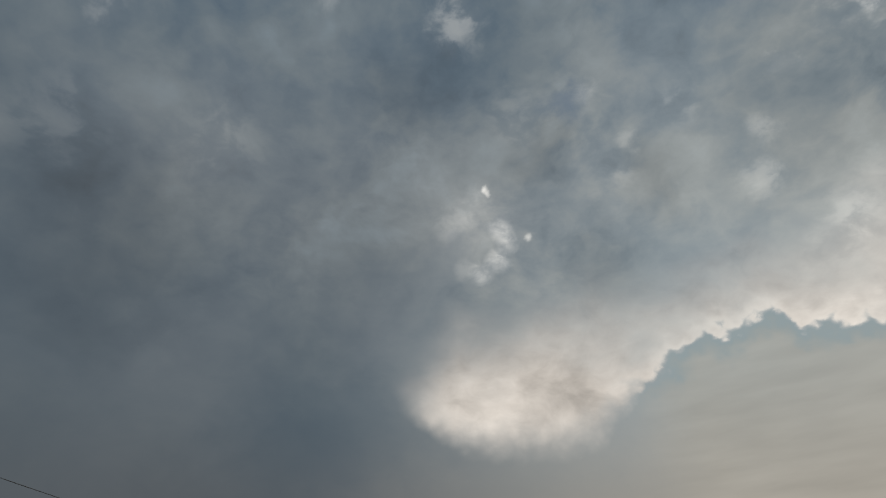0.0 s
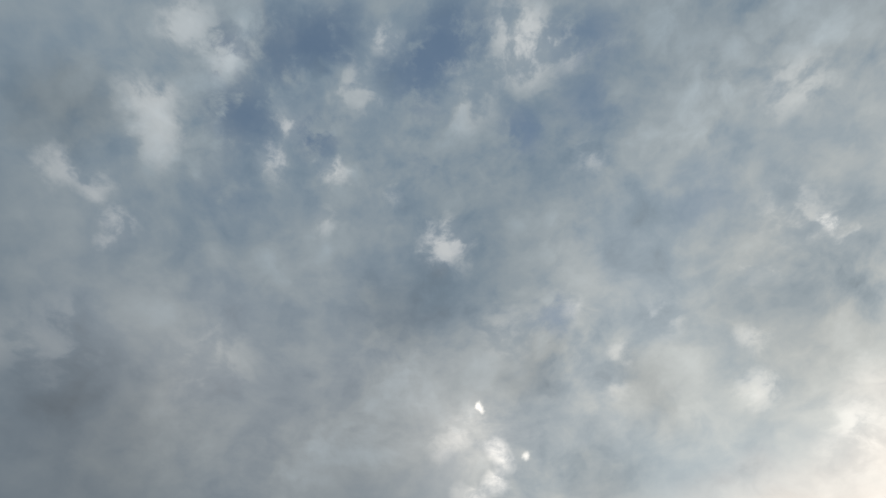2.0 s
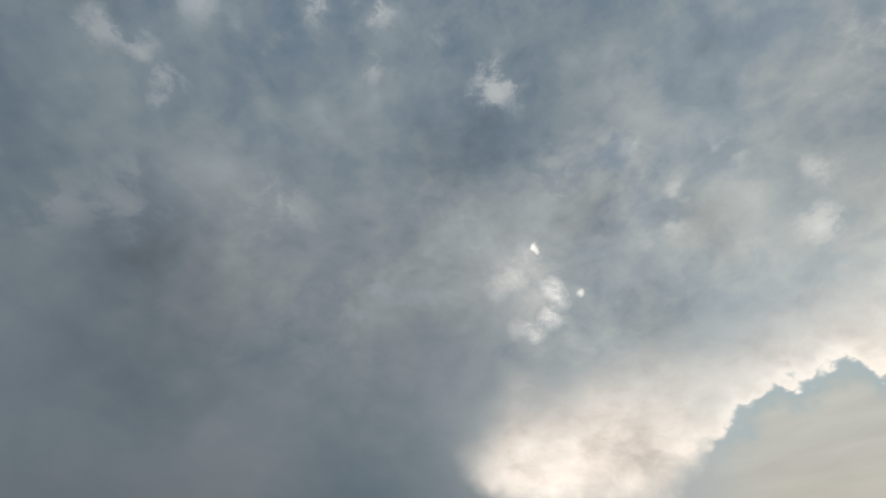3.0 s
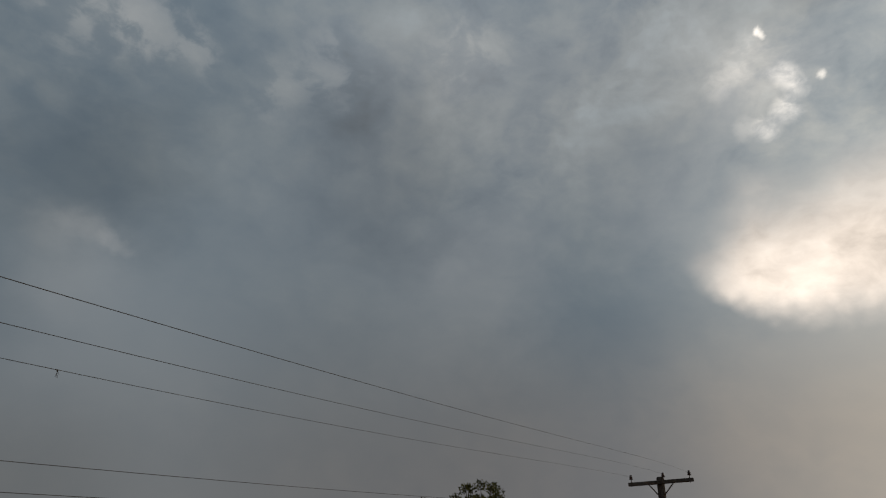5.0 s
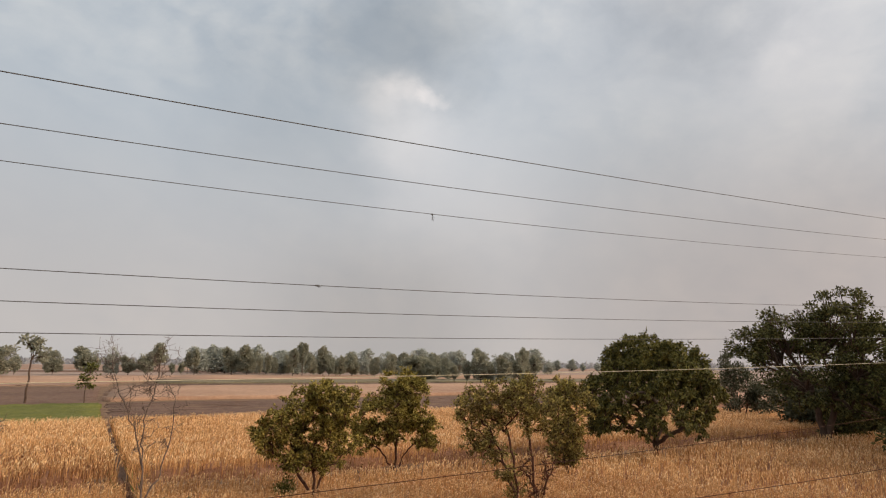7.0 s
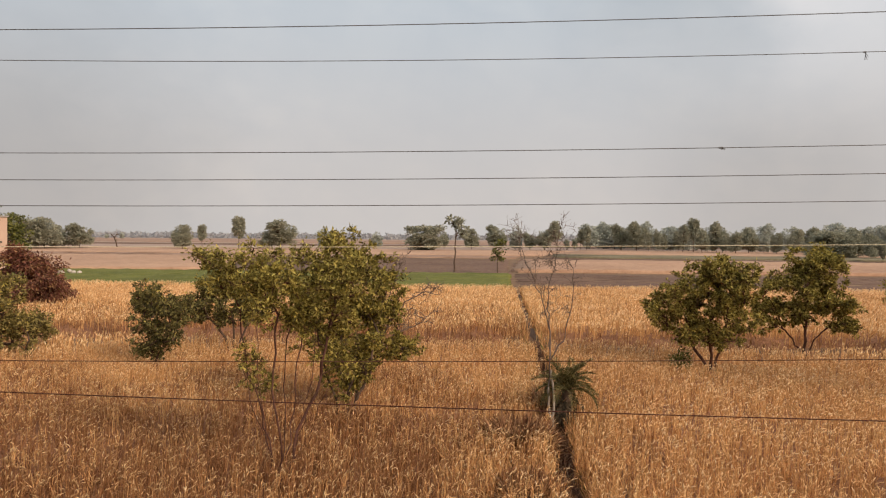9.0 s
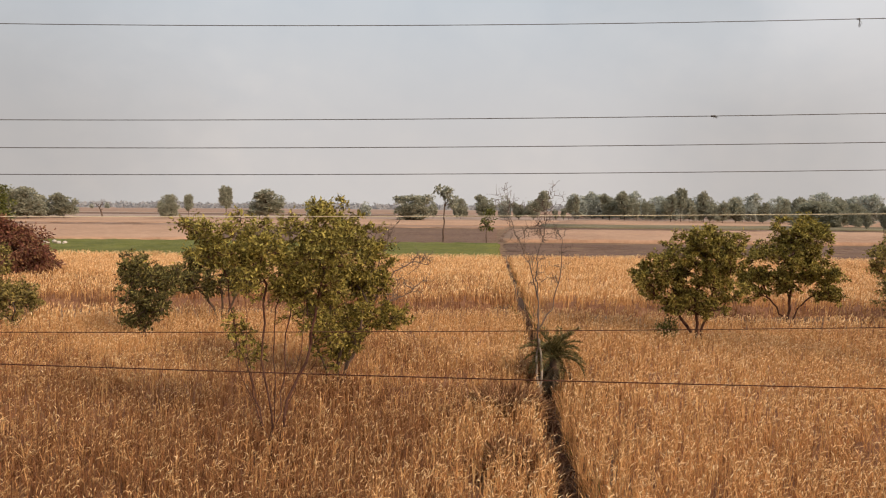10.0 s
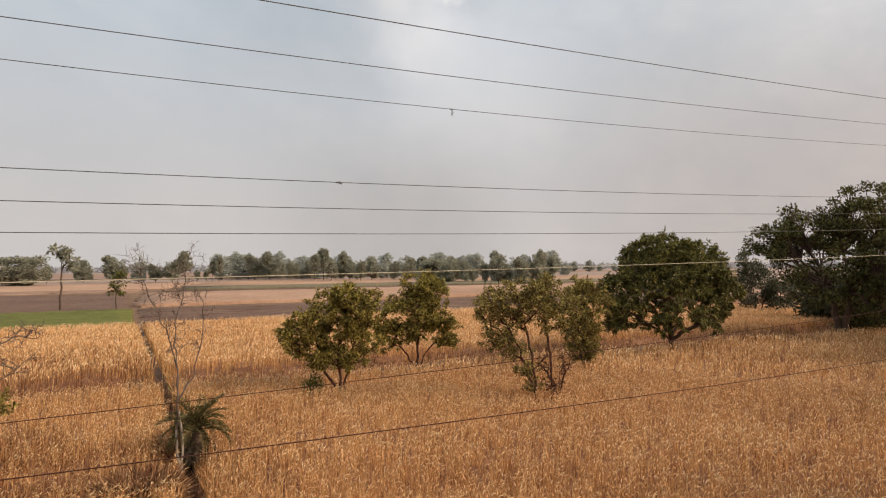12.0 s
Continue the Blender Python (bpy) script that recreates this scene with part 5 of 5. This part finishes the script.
palm("date_palm", "young date palm with arching fronds in the ditch", (3.65, 20.0), 61, 1.35, 0.16, 26, 1.2, 0.28, PALM, 18, ((0.5, 1.4), (0.7, 1.2), (0.85, 1.0), (0.95, 0.7)))
palm("date_palm", "date palm with stiff feathery fronds before the pole", polar(79.6, 19.5), 62, 5.05, 0.22, 46, 2.3, 0.36, DARK_PALM, 10, ((0.18, 1.35), (0.3, 1.0), (0.36, 0.7), (0.45, 0.4)))
palm("date_palm", "smaller date palm with upright grey-green fronds", polar(86.0, 21.5), 63, 5.3, 0.20, 26, 2.0, 0.34, DARK_PALM, 8)

# ---- power line ----
LINE = math.radians(-2.0)
ACROSS = np.array([math.sin(LINE), math.cos(LINE), 0.0])
ALONG = np.array([math.cos(LINE), -math.sin(LINE), 0.0])
POLE_L, POLE_P = 22.33, 3.5


def box(bm, size, m):
    made = bmesh.ops.create_cube(bm, size=1.0, matrix=m @ Matrix.Diagonal((*size, 1)))
    return made


def lathe(profile, sides=14):
    """A turned shape from (radius, height) rows."""
    R = np.array(profile, float)
    a = np.linspace(0, 2 * np.pi, sides, endpoint=False)
    V = np.stack([R[:, :1] * np.cos(a), R[:, :1] * np.sin(a), np.repeat(R[:, 1:], sides, 1)], -1).reshape(-1, 3)
    i, j = np.meshgrid(np.arange(len(R) - 1), np.arange(sides), indexing="ij")
    j2 = (j + 1) % sides
    return V, np.stack([i * sides + j, i * sides + j2, (i + 1) * sides + j2, (i + 1) * sides + j], -1).reshape(-1, 4)


def power_pole():
    root = tagged(new("power_pole"), label="dark weathered power pole with crossarm and three pin insulators", category="power pole")
    zs = np.linspace(-0.3, 8.42, 14)
    V, F = tube(np.stack([0.0 * zs, 0.012 * (8.42 - zs), zs], 1), np.linspace(0.17, 0.115, 14), 12)
    cap = lathe([(0.115, 8.42), (0.09, 8.45), (0.001, 8.46)], 12)
    V, F = stack([(V, F), cap])
    part("post", fast_mesh("post", V, F, [POLE], smooth=True), None, root)
    bm = bmesh.new()
    box(bm, (0.11, 1.98, 0.11), Matrix.Translation((-0.14, -0.02, 8.28)) @ Matrix.Rotation(radians(-2.0), 4, "X"))
    bmesh.ops.bevel(bm, geom=bm.edges[:], offset=0.012, segments=1, affect="EDGES")
    part("crossarm", bm, POLE, root)
    for s in (-1, 1):
        V, F = tube([(-0.13, 0.38 * s - 0.02, 8.24), (-0.12, 0.05 * s, 7.86)], [0.02, 0.02], 6)
        part("brace", fast_mesh("brace", V, F, [STEEL]), None, root)
    shape = fast_mesh("insulator", *lathe([(0.012, -0.08), (0.012, 0.05), (0.055, 0.05), (0.06, 0.075), (0.035, 0.09), (0.05, 0.105), (0.052, 0.125), (0.028, 0.14), (0.036, 0.165), (0.03, 0.185), (0.001, 0.19)]), [PORCELAIN], smooth=True)
    for y in (-0.90, -0.12, 0.87):
        ob = part("insulator", shape, None, root)
        ob.location = (-0.14, y, 8.37 + y * -0.03)
        V, F = tube([(0, 0, -0.16), (0, 0, 0.03)], [0.014, 0.014], 6)
        part("pin", fast_mesh("pin", V, F, [STEEL]), None, ob, "rusty steel pin")
    shackle = fast_mesh("shackle_insulator", *lathe([(0.001, -0.05), (0.04, -0.05), (0.045, -0.03), (0.022, -0.012), (0.022, 0.012), (0.045, 0.03), (0.04, 0.05), (0.001, 0.05)]), [PORCELAIN], smooth=True)
    for z in (7.54, 7.25, 6.95, 6.60, 6.10, 5.10):
        ob = part("shackle_insulator", shackle, None, root)
        ob.location = (-0.22, 0.012 * (8.42 - z), z)
    return root


pole = power_pole()
pole.location = tuple(ALONG * POLE_L + ACROSS * POLE_P)
pole.rotation_euler = (0, 0, -LINE)
# the next pole of the line, past the house
copy_thing(pole, pose(*(ALONG * -36.0 + ACROSS * POLE_P), 0, 0, math.degrees(-LINE)))


def hang(s, k):
    """Height of a wire at s metres along the line: a cubic in the near span, a plain sag to the pole past the house."""
    s = np.asarray(s, float)
    near = ((k[0] * s + k[1]) * s + k[2]) * s + k[3]
    z5, m5 = ((-5 * k[0] + k[1]) * -5 + k[2]) * -5 + k[3], 75 * k[0] - 10 * k[1] + k[2]
    end = ((k[0] * POLE_L + k[1]) * POLE_L + k[2]) * POLE_L + k[3]
    q = (end - z5 + m5 * 31.0) / 31.0 ** 2
    return np.where(s < -5, z5 + m5 * (s + 5) + q * (s + 5) ** 2, near)


def conductor(name, label, off, k, r, mat):
    """A hanging wire between the two poles, off metres out from the house."""
    s = np.concatenate([np.linspace(-36.0, -8, 15)[:-1], np.linspace(-8, 10, 46)[:-1], np.linspace(10, POLE_L, 16)])
    P = ALONG[None] * s[:, None] + ACROSS[None] * off
    P[:, 2] = hang(s, k)
    V, F = tube(P, np.full(len(P), r), 6)
    root = tagged(new(name), label=label, category="power line")
    part("wire", fast_mesh("wire", V, F, [mat], smooth=True), None, root)
    return root


def splice(root, off, s, k, drop):
    """A frayed joint in a wire."""
    o, z = ALONG * s + ACROSS * off, float(hang(s, k))
    rng = np.random.default_rng(7)
    pieces = [tube([o + ALONG * -0.011 + (0, 0, z - 0.001), o + ALONG * 0.011 + (0, 0, z + 0.001)], [0.005, 0.005], 6)]
    for q in range(4):
        e = o + ALONG * rng.uniform(0.0, 0.035) + (0, 0, z - drop * rng.uniform(0.4, 1.0))
        pieces.append(tube([o + ALONG * 0.004 * q + (0, 0, z), e], [0.002, 0.0012], 4))
    V, F = stack(pieces)
    part("splice", fast_mesh("splice", V, F, [WIRE]), None, root)


TOP = "thin dark bare conductor strung from the crossarm"
LOWER = "thin dark bare conductor strung below the crossarm"
W3, W4 = (-0.000080, 0.00326, 0.02488, 7.189), (-0.000045, 0.00225, 0.02063, 6.461)
conductor("power_line", TOP, 2.6, (-0.000082, 0.00272, 0.04585, 7.060), 0.0023, WIRE)
conductor("power_line", TOP, 3.38, (-0.000090, 0.00321, 0.03650, 7.108), 0.0023, WIRE)
splice(conductor("power_line", TOP + " with a frayed end", 4.37, W3, 0.0025, WIRE), 4.37, 2.99, W3, 0.06)
splice(conductor("power_line", LOWER + " with a small splice", 3.5, W4, 0.0023, WIRE), 3.5, 1.61, W4, 0.012)
conductor("power_line", LOWER, 3.5, (-0.000044, 0.00206, 0.01765, 6.312), 0.0023, WIRE)
conductor("power_line", LOWER, 3.5, (-0.000039, 0.00177, 0.01492, 6.169), 0.0023, WIRE)
conductor("cable", "bleached straw-coloured cable strung below the conductors", 3.5, (-0.000008, 0.00103, 0.01042, 5.943), 0.0022, PALE_WIRE)
conductor("cable", "thin brown sagging cable over the wheat", 3.5, (-0.000007, 0.00149, 0.00512, 5.316), 0.0024, RUST_WIRE)
conductor("cable", "thicker brown sagging cable over the wheat", 3.5, (0.000005, 0.00135, -0.03126, 5.065), 0.0032, RUST_WIRE)

# ---- house on the plain's edge ----
def farm_house():
    root = tagged(new("farm_house"), label="plain pink plastered farm building with a flat roof", category="house")
    x, y = polar(-37.6, 92)
    wall = root
    root.location = (x, y, 0)
    root.rotation_euler = (0, 0, radians(37.6))
    for name, size, at_, mat in (("wall", (9.0, 6.0, 7.9), (0.3, 0, 3.9), PLASTER), ("roof_slab", (9.3, 6.3, 0.16), (0.3, 0, 7.93), CONCRETE),
                                 ("corner_pier", (0.35, 0.12, 7.8), (1.1, -3.03, 3.85), CONCRETE)):
        bm = bmesh.new()
        box(bm, size, Matrix.Translation(at_))
        bmesh.ops.bevel(bm, geom=bm.edges[:], offset=0.03, segments=1, affect="EDGES")
        made = part(name, bm, mat, root)
        wall = made if name == "wall" else wall
    for dx, z in ((4.0, 7.45), (2.6, 7.5), (0.4, 7.45), (4.2, 5.0)):
        bm = bmesh.new()
        box(bm, (0.22, 0.12, 0.22), Matrix.Translation((dx, -2.98, z)))
        part("vent", bm, POLE, wall, "small dark vent opening")


farm_house()


def stone_heap():
    """Pale field stones thrown together at the plot's corner."""
    rng = np.random.default_rng(91)
    root = tagged(new("stone_heap"), label="pale field stones heaped at the green plot's corner", category="stones")
    x, y = polar(-31.0, 109)
    root.location = (x, y, 0)
    for k in range(7):
        bm = bmesh.new()
        bmesh.ops.create_icosphere(bm, subdivisions=2, radius=1.0)
        for v in bm.verts:
            v.co *= 1 + 0.25 * noise.noise(v.co * 1.3 + Vector((k * 7.0, 0, 0)))
            v.co = Vector((v.co.x * 0.34, v.co.y * 0.3, v.co.z * 0.28))
        ob = part("stone", bm, PALE_STONE, root)
        ob.location = (-2.2 + 0.75 * k + rng.uniform(-0.2, 0.2), rng.uniform(-0.4, 0.4), 0.42 + 0.2 * (k % 3 == 1))
        ob.rotation_euler = (0, 0, rng.uniform(0, 3))


stone_heap()

# ---- dead weeds beside the ditch ----
def weed_clump(at_, seed, n, size, h):
    rng = np.random.default_rng(seed)
    a, r = rng.uniform(0, 2 * np.pi, n), size * np.sqrt(rng.random(n))
    P = np.stack([at_[0] + r * np.cos(a), at_[1] + r * np.sin(a) * 0.8, rng.uniform(0.0, 0.45, n) * h], 1)
    ax = unit(np.stack([np.cos(a) * 0.6, np.sin(a) * 0.6, np.full(n, 0.7)], 1) + rng.normal(0, 0.35, (n, 3)))
    V, F = leaves(P, ax, rng.uniform(0.3, 0.75, n) * h, rng.uniform(0.012, 0.03, n), rng, 0.3)
    root = new("weed_clump", fast_mesh("weed_clump", V, F, [WEEDS]))
    tagged(root, label="tangled dark brown dead weeds beside the ditch", category="weeds", kind="stuff")


for k, (x, y, n, size, h) in enumerate([(1.95, 17.6, 2600, 0.65, 1.2), (1.75, 14.0, 1700, 0.42, 1.0), (1.3, 17.4, 700, 0.5, 0.9), (3.3, 20.6, 700, 0.4, 1.4), (1.9, 13.0, 500, 0.4, 0.7), (3.7, 24.0, 500, 0.4, 1.0)]):
    weed_clump((x, y), 200 + k, n, size, h)


def ditch_grass():
    """Dry and half-green grass leaning over the ditch's banks."""
    rng = np.random.default_rng(77)
    n = 4200
    y = 8 + 62 * rng.random(n) ** 1.8
    x = np.interp(y, DITCH[:, 1], DITCH[:, 0])
    sgn = rng.choice([-1.0, 1.0], n)
    x = x + sgn * (0.36 + np.abs(rng.normal(0, 0.22, n)))
    P = np.stack([x, y, rng.uniform(0.0, 0.35, n)], 1)
    ax = unit(np.stack([-sgn * rng.uniform(-0.1, 0.7, n), rng.normal(0, 0.3, n), np.full(n, 0.9)], 1))
    V, F = leaves(P, ax, rng.uniform(0.25, 0.55, n), rng.uniform(0.010, 0.02, n) * (1 + y / 40), rng, 0.3)
    green = np.repeat((rng.random(n) < np.where((y > 20) & (y < 34), 0.4, 0.12)).astype(int), 2)
    ob = new("ditch_grass", fast_mesh("ditch_grass", V, F, [WHEAT, OLIVE_LEAF], green))
    tagged(ob, label="dry and half-green grass leaning over the ditch", category="grass", kind="stuff")


ditch_grass()

def ditch_litter():
    """Dark dead stalks lying across the ditch's floor and leaning on its sides."""
    rng = np.random.default_rng(78)
    n = 5200
    y = 7 + 30 * rng.random(n) ** 1.5
    x = np.interp(y, DITCH[:, 1], DITCH[:, 0]) + rng.normal(0, 0.2, n)
    P = np.stack([x, y, rng.uniform(-0.38, 0.12, n)], 1)
    ax = unit(np.stack([rng.normal(0, 0.7, n), rng.normal(0, 0.5, n), rng.uniform(0.1, 0.9, n)], 1))
    V, F = leaves(P, ax, rng.uniform(0.2, 0.5, n), rng.uniform(0.010, 0.022, n), rng, 0.3)
    tagged(new("ditch_litter", fast_mesh("ditch_litter", V, F, [DITCH_WEEDS])), label="dark dead stalks lying in the ditch", category="weeds", kind="stuff")


ditch_litter()

# ---- the wheat ----
def sow(rng, per_m2, r0, r1, az0=-41, az1=72):
    """Places for plants in a sector of the near field, none in the ditch or on the path between the plots."""
    n = int(per_m2 * 0.5 * radians(az1 - az0) * (r1 * r1 - r0 * r0))
    r, a = np.sqrt(rng.uniform(r0 * r0, r1 * r1, n)), np.radians(rng.uniform(az0, az1, n))
    x, y = r * np.sin(a), r * np.cos(a)
    d = from_ditch(x, y)
    jag = 0.12 * np.sin(y * 2.3) + rng.normal(0, 0.05, n)
    keep = (d > np.interp(y, [14, 24, 34, 44], [0.34, 0.28, 0.30, 0.32]) + jag) & ((np.abs(y - bund_line(x) - 2.6) > 2.6 + rng.normal(0, 0.3, n)) | (rng.random(n) < 0.3)) & (y < 68.8 - 0.02 * x)
    keep &= (np.hypot(x - 1.75, y - 14.2) > 0.38) & (np.hypot(x - 2.0, y - 18.2) > 0.5)
    # tufts: thin out between them
    tuft = np.array([noise.noise(Vector((p * 2.1, q * 2.1, 5.0))) for p, q in zip(x[keep], y[keep])])
    dense = rng.random(len(tuft)) < np.clip(0.62 + 1.3 * tuft, 0.12, 1.0)
    return x[keep][dense], y[keep][dense]


def plants(rng, x, y, ear, stalk_w, ear_w, blades, tall=0.86):
    """Stalk, bent ear and dry blades for each plant, as triangles with a material index."""
    n = len(x)
    wave = np.array([noise.noise(Vector((a * 0.35, b * 0.35, 0.0))) for a, b in zip(x, y)])
    h = tall + 0.16 * wave + rng.normal(0, 0.085, n)
    past = y - bund_line(x)
    h *= np.where((past > -0.2) & (past < 5.3), 0.32, 1.0)
    h *= np.where((past < 0) & (past > -2.5), 1.12, 1.0)
    base = np.stack([x, y, np.full(n, 0.02)], 1)
    lean = np.stack([0.05 + rng.normal(0, 0.08, n), rng.normal(0, 0.08, n), np.ones(n)], 1)
    lean = unit(lean)
    top = base + lean * h[:, None]
    a = rng.uniform(-0.9, 0.9, n)
    side = np.stack([np.cos(a), np.sin(a), np.zeros(n)], 1)
    out, idx, k = [], [], 0
    F_all, V_all = [], []

    def add(V, F, m):
        nonlocal k
        V_all.append(V)
        F_all.append(F + k)
        idx.append(np.full(len(F), m))
        k += len(V)

    w = side * stalk_w / 2
    V = np.stack([base - w, base + w, top + w * 0.7, top - w * 0.7], 1).reshape(-1, 3)
    q = np.arange(n)[:, None] * 4
    add(V, np.concatenate([q + [[0, 1, 2]], q + [[0, 2, 3]]], 1).reshape(-1, 3), 0)
    nod = unit(lean * 0.9 + np.stack([0.2 + rng.normal(0, 0.38, n), rng.normal(0, 0.38, n), np.full(n, 0.1)], 1))
    L = ear * rng.uniform(0.75, 1.25, n)[:, None]
    w = side * ear_w / 2
    if blades >= 2:
        fw = np.cross(nod, side) * ear_w / 2
        m_ = top + nod * L * 0.4
        V = np.stack([top, m_ + w, m_ + fw, m_ - w, m_ - fw, top + nod * L * 0.95 + np.stack([nod[:, 0], nod[:, 1], np.full(n, -0.45)], 1) * L * 0.5], 1).reshape(-1, 3)
        q = np.arange(n)[:, None] * 6
        tri = [[0, 1, 2], [0, 2, 3], [0, 3, 4], [0, 4, 1], [5, 2, 1], [5, 3, 2], [5, 4, 3], [5, 1, 4]]
        add(V, np.concatenate([q + [t] for t in tri], 1).reshape(-1, 3), 1)
    else:
        m_ = top + nod * L * 0.45
        V = np.stack([top, m_ + w, top + nod * L, m_ - w], 1).reshape(-1, 3)
        q = np.arange(n)[:, None] * 4
        add(V, np.concatenate([q + [[0, 1, 2]], q + [[0, 2, 3]]], 1).reshape(-1, 3), 1)
    for b in range(blades):
        s0 = base + lean * (h * rng.uniform(0.3, 0.8, n))[:, None]
        a = rng.uniform(0, 2 * np.pi, n)
        d = np.stack([np.cos(a), np.sin(a), rng.uniform(0.2, 3.0, n)], 1)
        d = unit(d)
        e = s0 + d * rng.uniform(0.2, 0.48, n)[:, None]
        sd = unit(np.cross(d, lean)) * stalk_w * 1.7
        V = np.stack([s0 - sd * 0.5, s0 + sd * 0.5, e - [[0, 0, 0.03]]], 1).reshape(-1, 3)
        q = np.arange(n)[:, None] * 3
        add(V, q + np.array([[0, 1, 2]]), 0)
    return np.concatenate(V_all), np.concatenate(F_all), np.concatenate(idx)


def wheat(seed, per_m2, r0, r1, ear, stalk_w, ear_w, blades, label):
    rng = np.random.default_rng(seed)
    x, y = sow(rng, per_m2, r0, r1)
    V, F, idx = plants(rng, x, y, ear, stalk_w, ear_w, blades)
    # the plot on the house's side of the ditch is rustier, up to the path between the plots
    fx, fy = V[F[:, 0], 0], V[F[:, 0], 1]
    edge = np.interp(fy, DITCH[:, 1], DITCH[:, 0])
    blend = np.sin(fx * 0.9) * np.sin(fy * 0.7) * 1.2
    chance = np.modf(np.abs(np.sin(np.floor(fx * 5) * 12.9898 + np.floor(fy * 5) * 78.233) * 43758.5))[0]
    share = np.clip((edge - 0.5 - fx) / 4.0, 0, 0.85) * np.clip((26 + blend * 3 - fy) / 7.0, 0, 1)
    share = np.maximum(share, 0.5 * ((fx < edge - 0.2) & (fy > bund_line(fx) + 5) & (fy < 47 + blend * 5)))
    share = np.maximum(share, (fy > bund_line(fx) - 0.3) & (fy < bund_line(fx) + 5.5))
    rusty = (chance < share).astype(int)
    ob = new("wheat", fast_mesh("wheat", V, F, [WHEAT, EARS, RUSTY, RUSTY_EARS], idx + 2 * rusty))
    tagged(ob, label=label, category="wheat", kind="stuff")


wheat(1, 105, 6.5, 17, 0.165, 0.014, 0.028, 3, "ripe golden wheat with nodding ears below the house")
wheat(2, 80, 17, 33, 0.16, 0.018, 0.034, 2, "ripe golden wheat round the orchard shrubs")
wheat(3, 40, 33, 92, 0.17, 0.030, 0.062, 1, "ripe golden wheat stretching towards the green field")


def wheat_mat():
    """The matted lower growth under the ears, an uneven sheet; its dark brown also paints the shade between stalks."""
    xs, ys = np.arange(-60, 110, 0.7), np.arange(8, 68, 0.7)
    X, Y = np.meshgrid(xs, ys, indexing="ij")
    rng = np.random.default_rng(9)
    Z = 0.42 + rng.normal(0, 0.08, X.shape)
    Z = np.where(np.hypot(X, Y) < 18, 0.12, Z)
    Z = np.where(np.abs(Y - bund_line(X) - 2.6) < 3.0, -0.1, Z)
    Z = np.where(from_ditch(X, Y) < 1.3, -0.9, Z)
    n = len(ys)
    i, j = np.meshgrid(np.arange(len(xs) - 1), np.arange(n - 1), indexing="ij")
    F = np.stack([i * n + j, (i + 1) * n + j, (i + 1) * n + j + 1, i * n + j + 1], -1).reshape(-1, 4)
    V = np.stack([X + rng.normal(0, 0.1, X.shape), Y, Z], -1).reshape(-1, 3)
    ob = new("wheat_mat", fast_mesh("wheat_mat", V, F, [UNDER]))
    tagged(ob, label="matted brown lower growth of the wheat field, darkened for shaded gaps", category="wheat", kind="stuff")


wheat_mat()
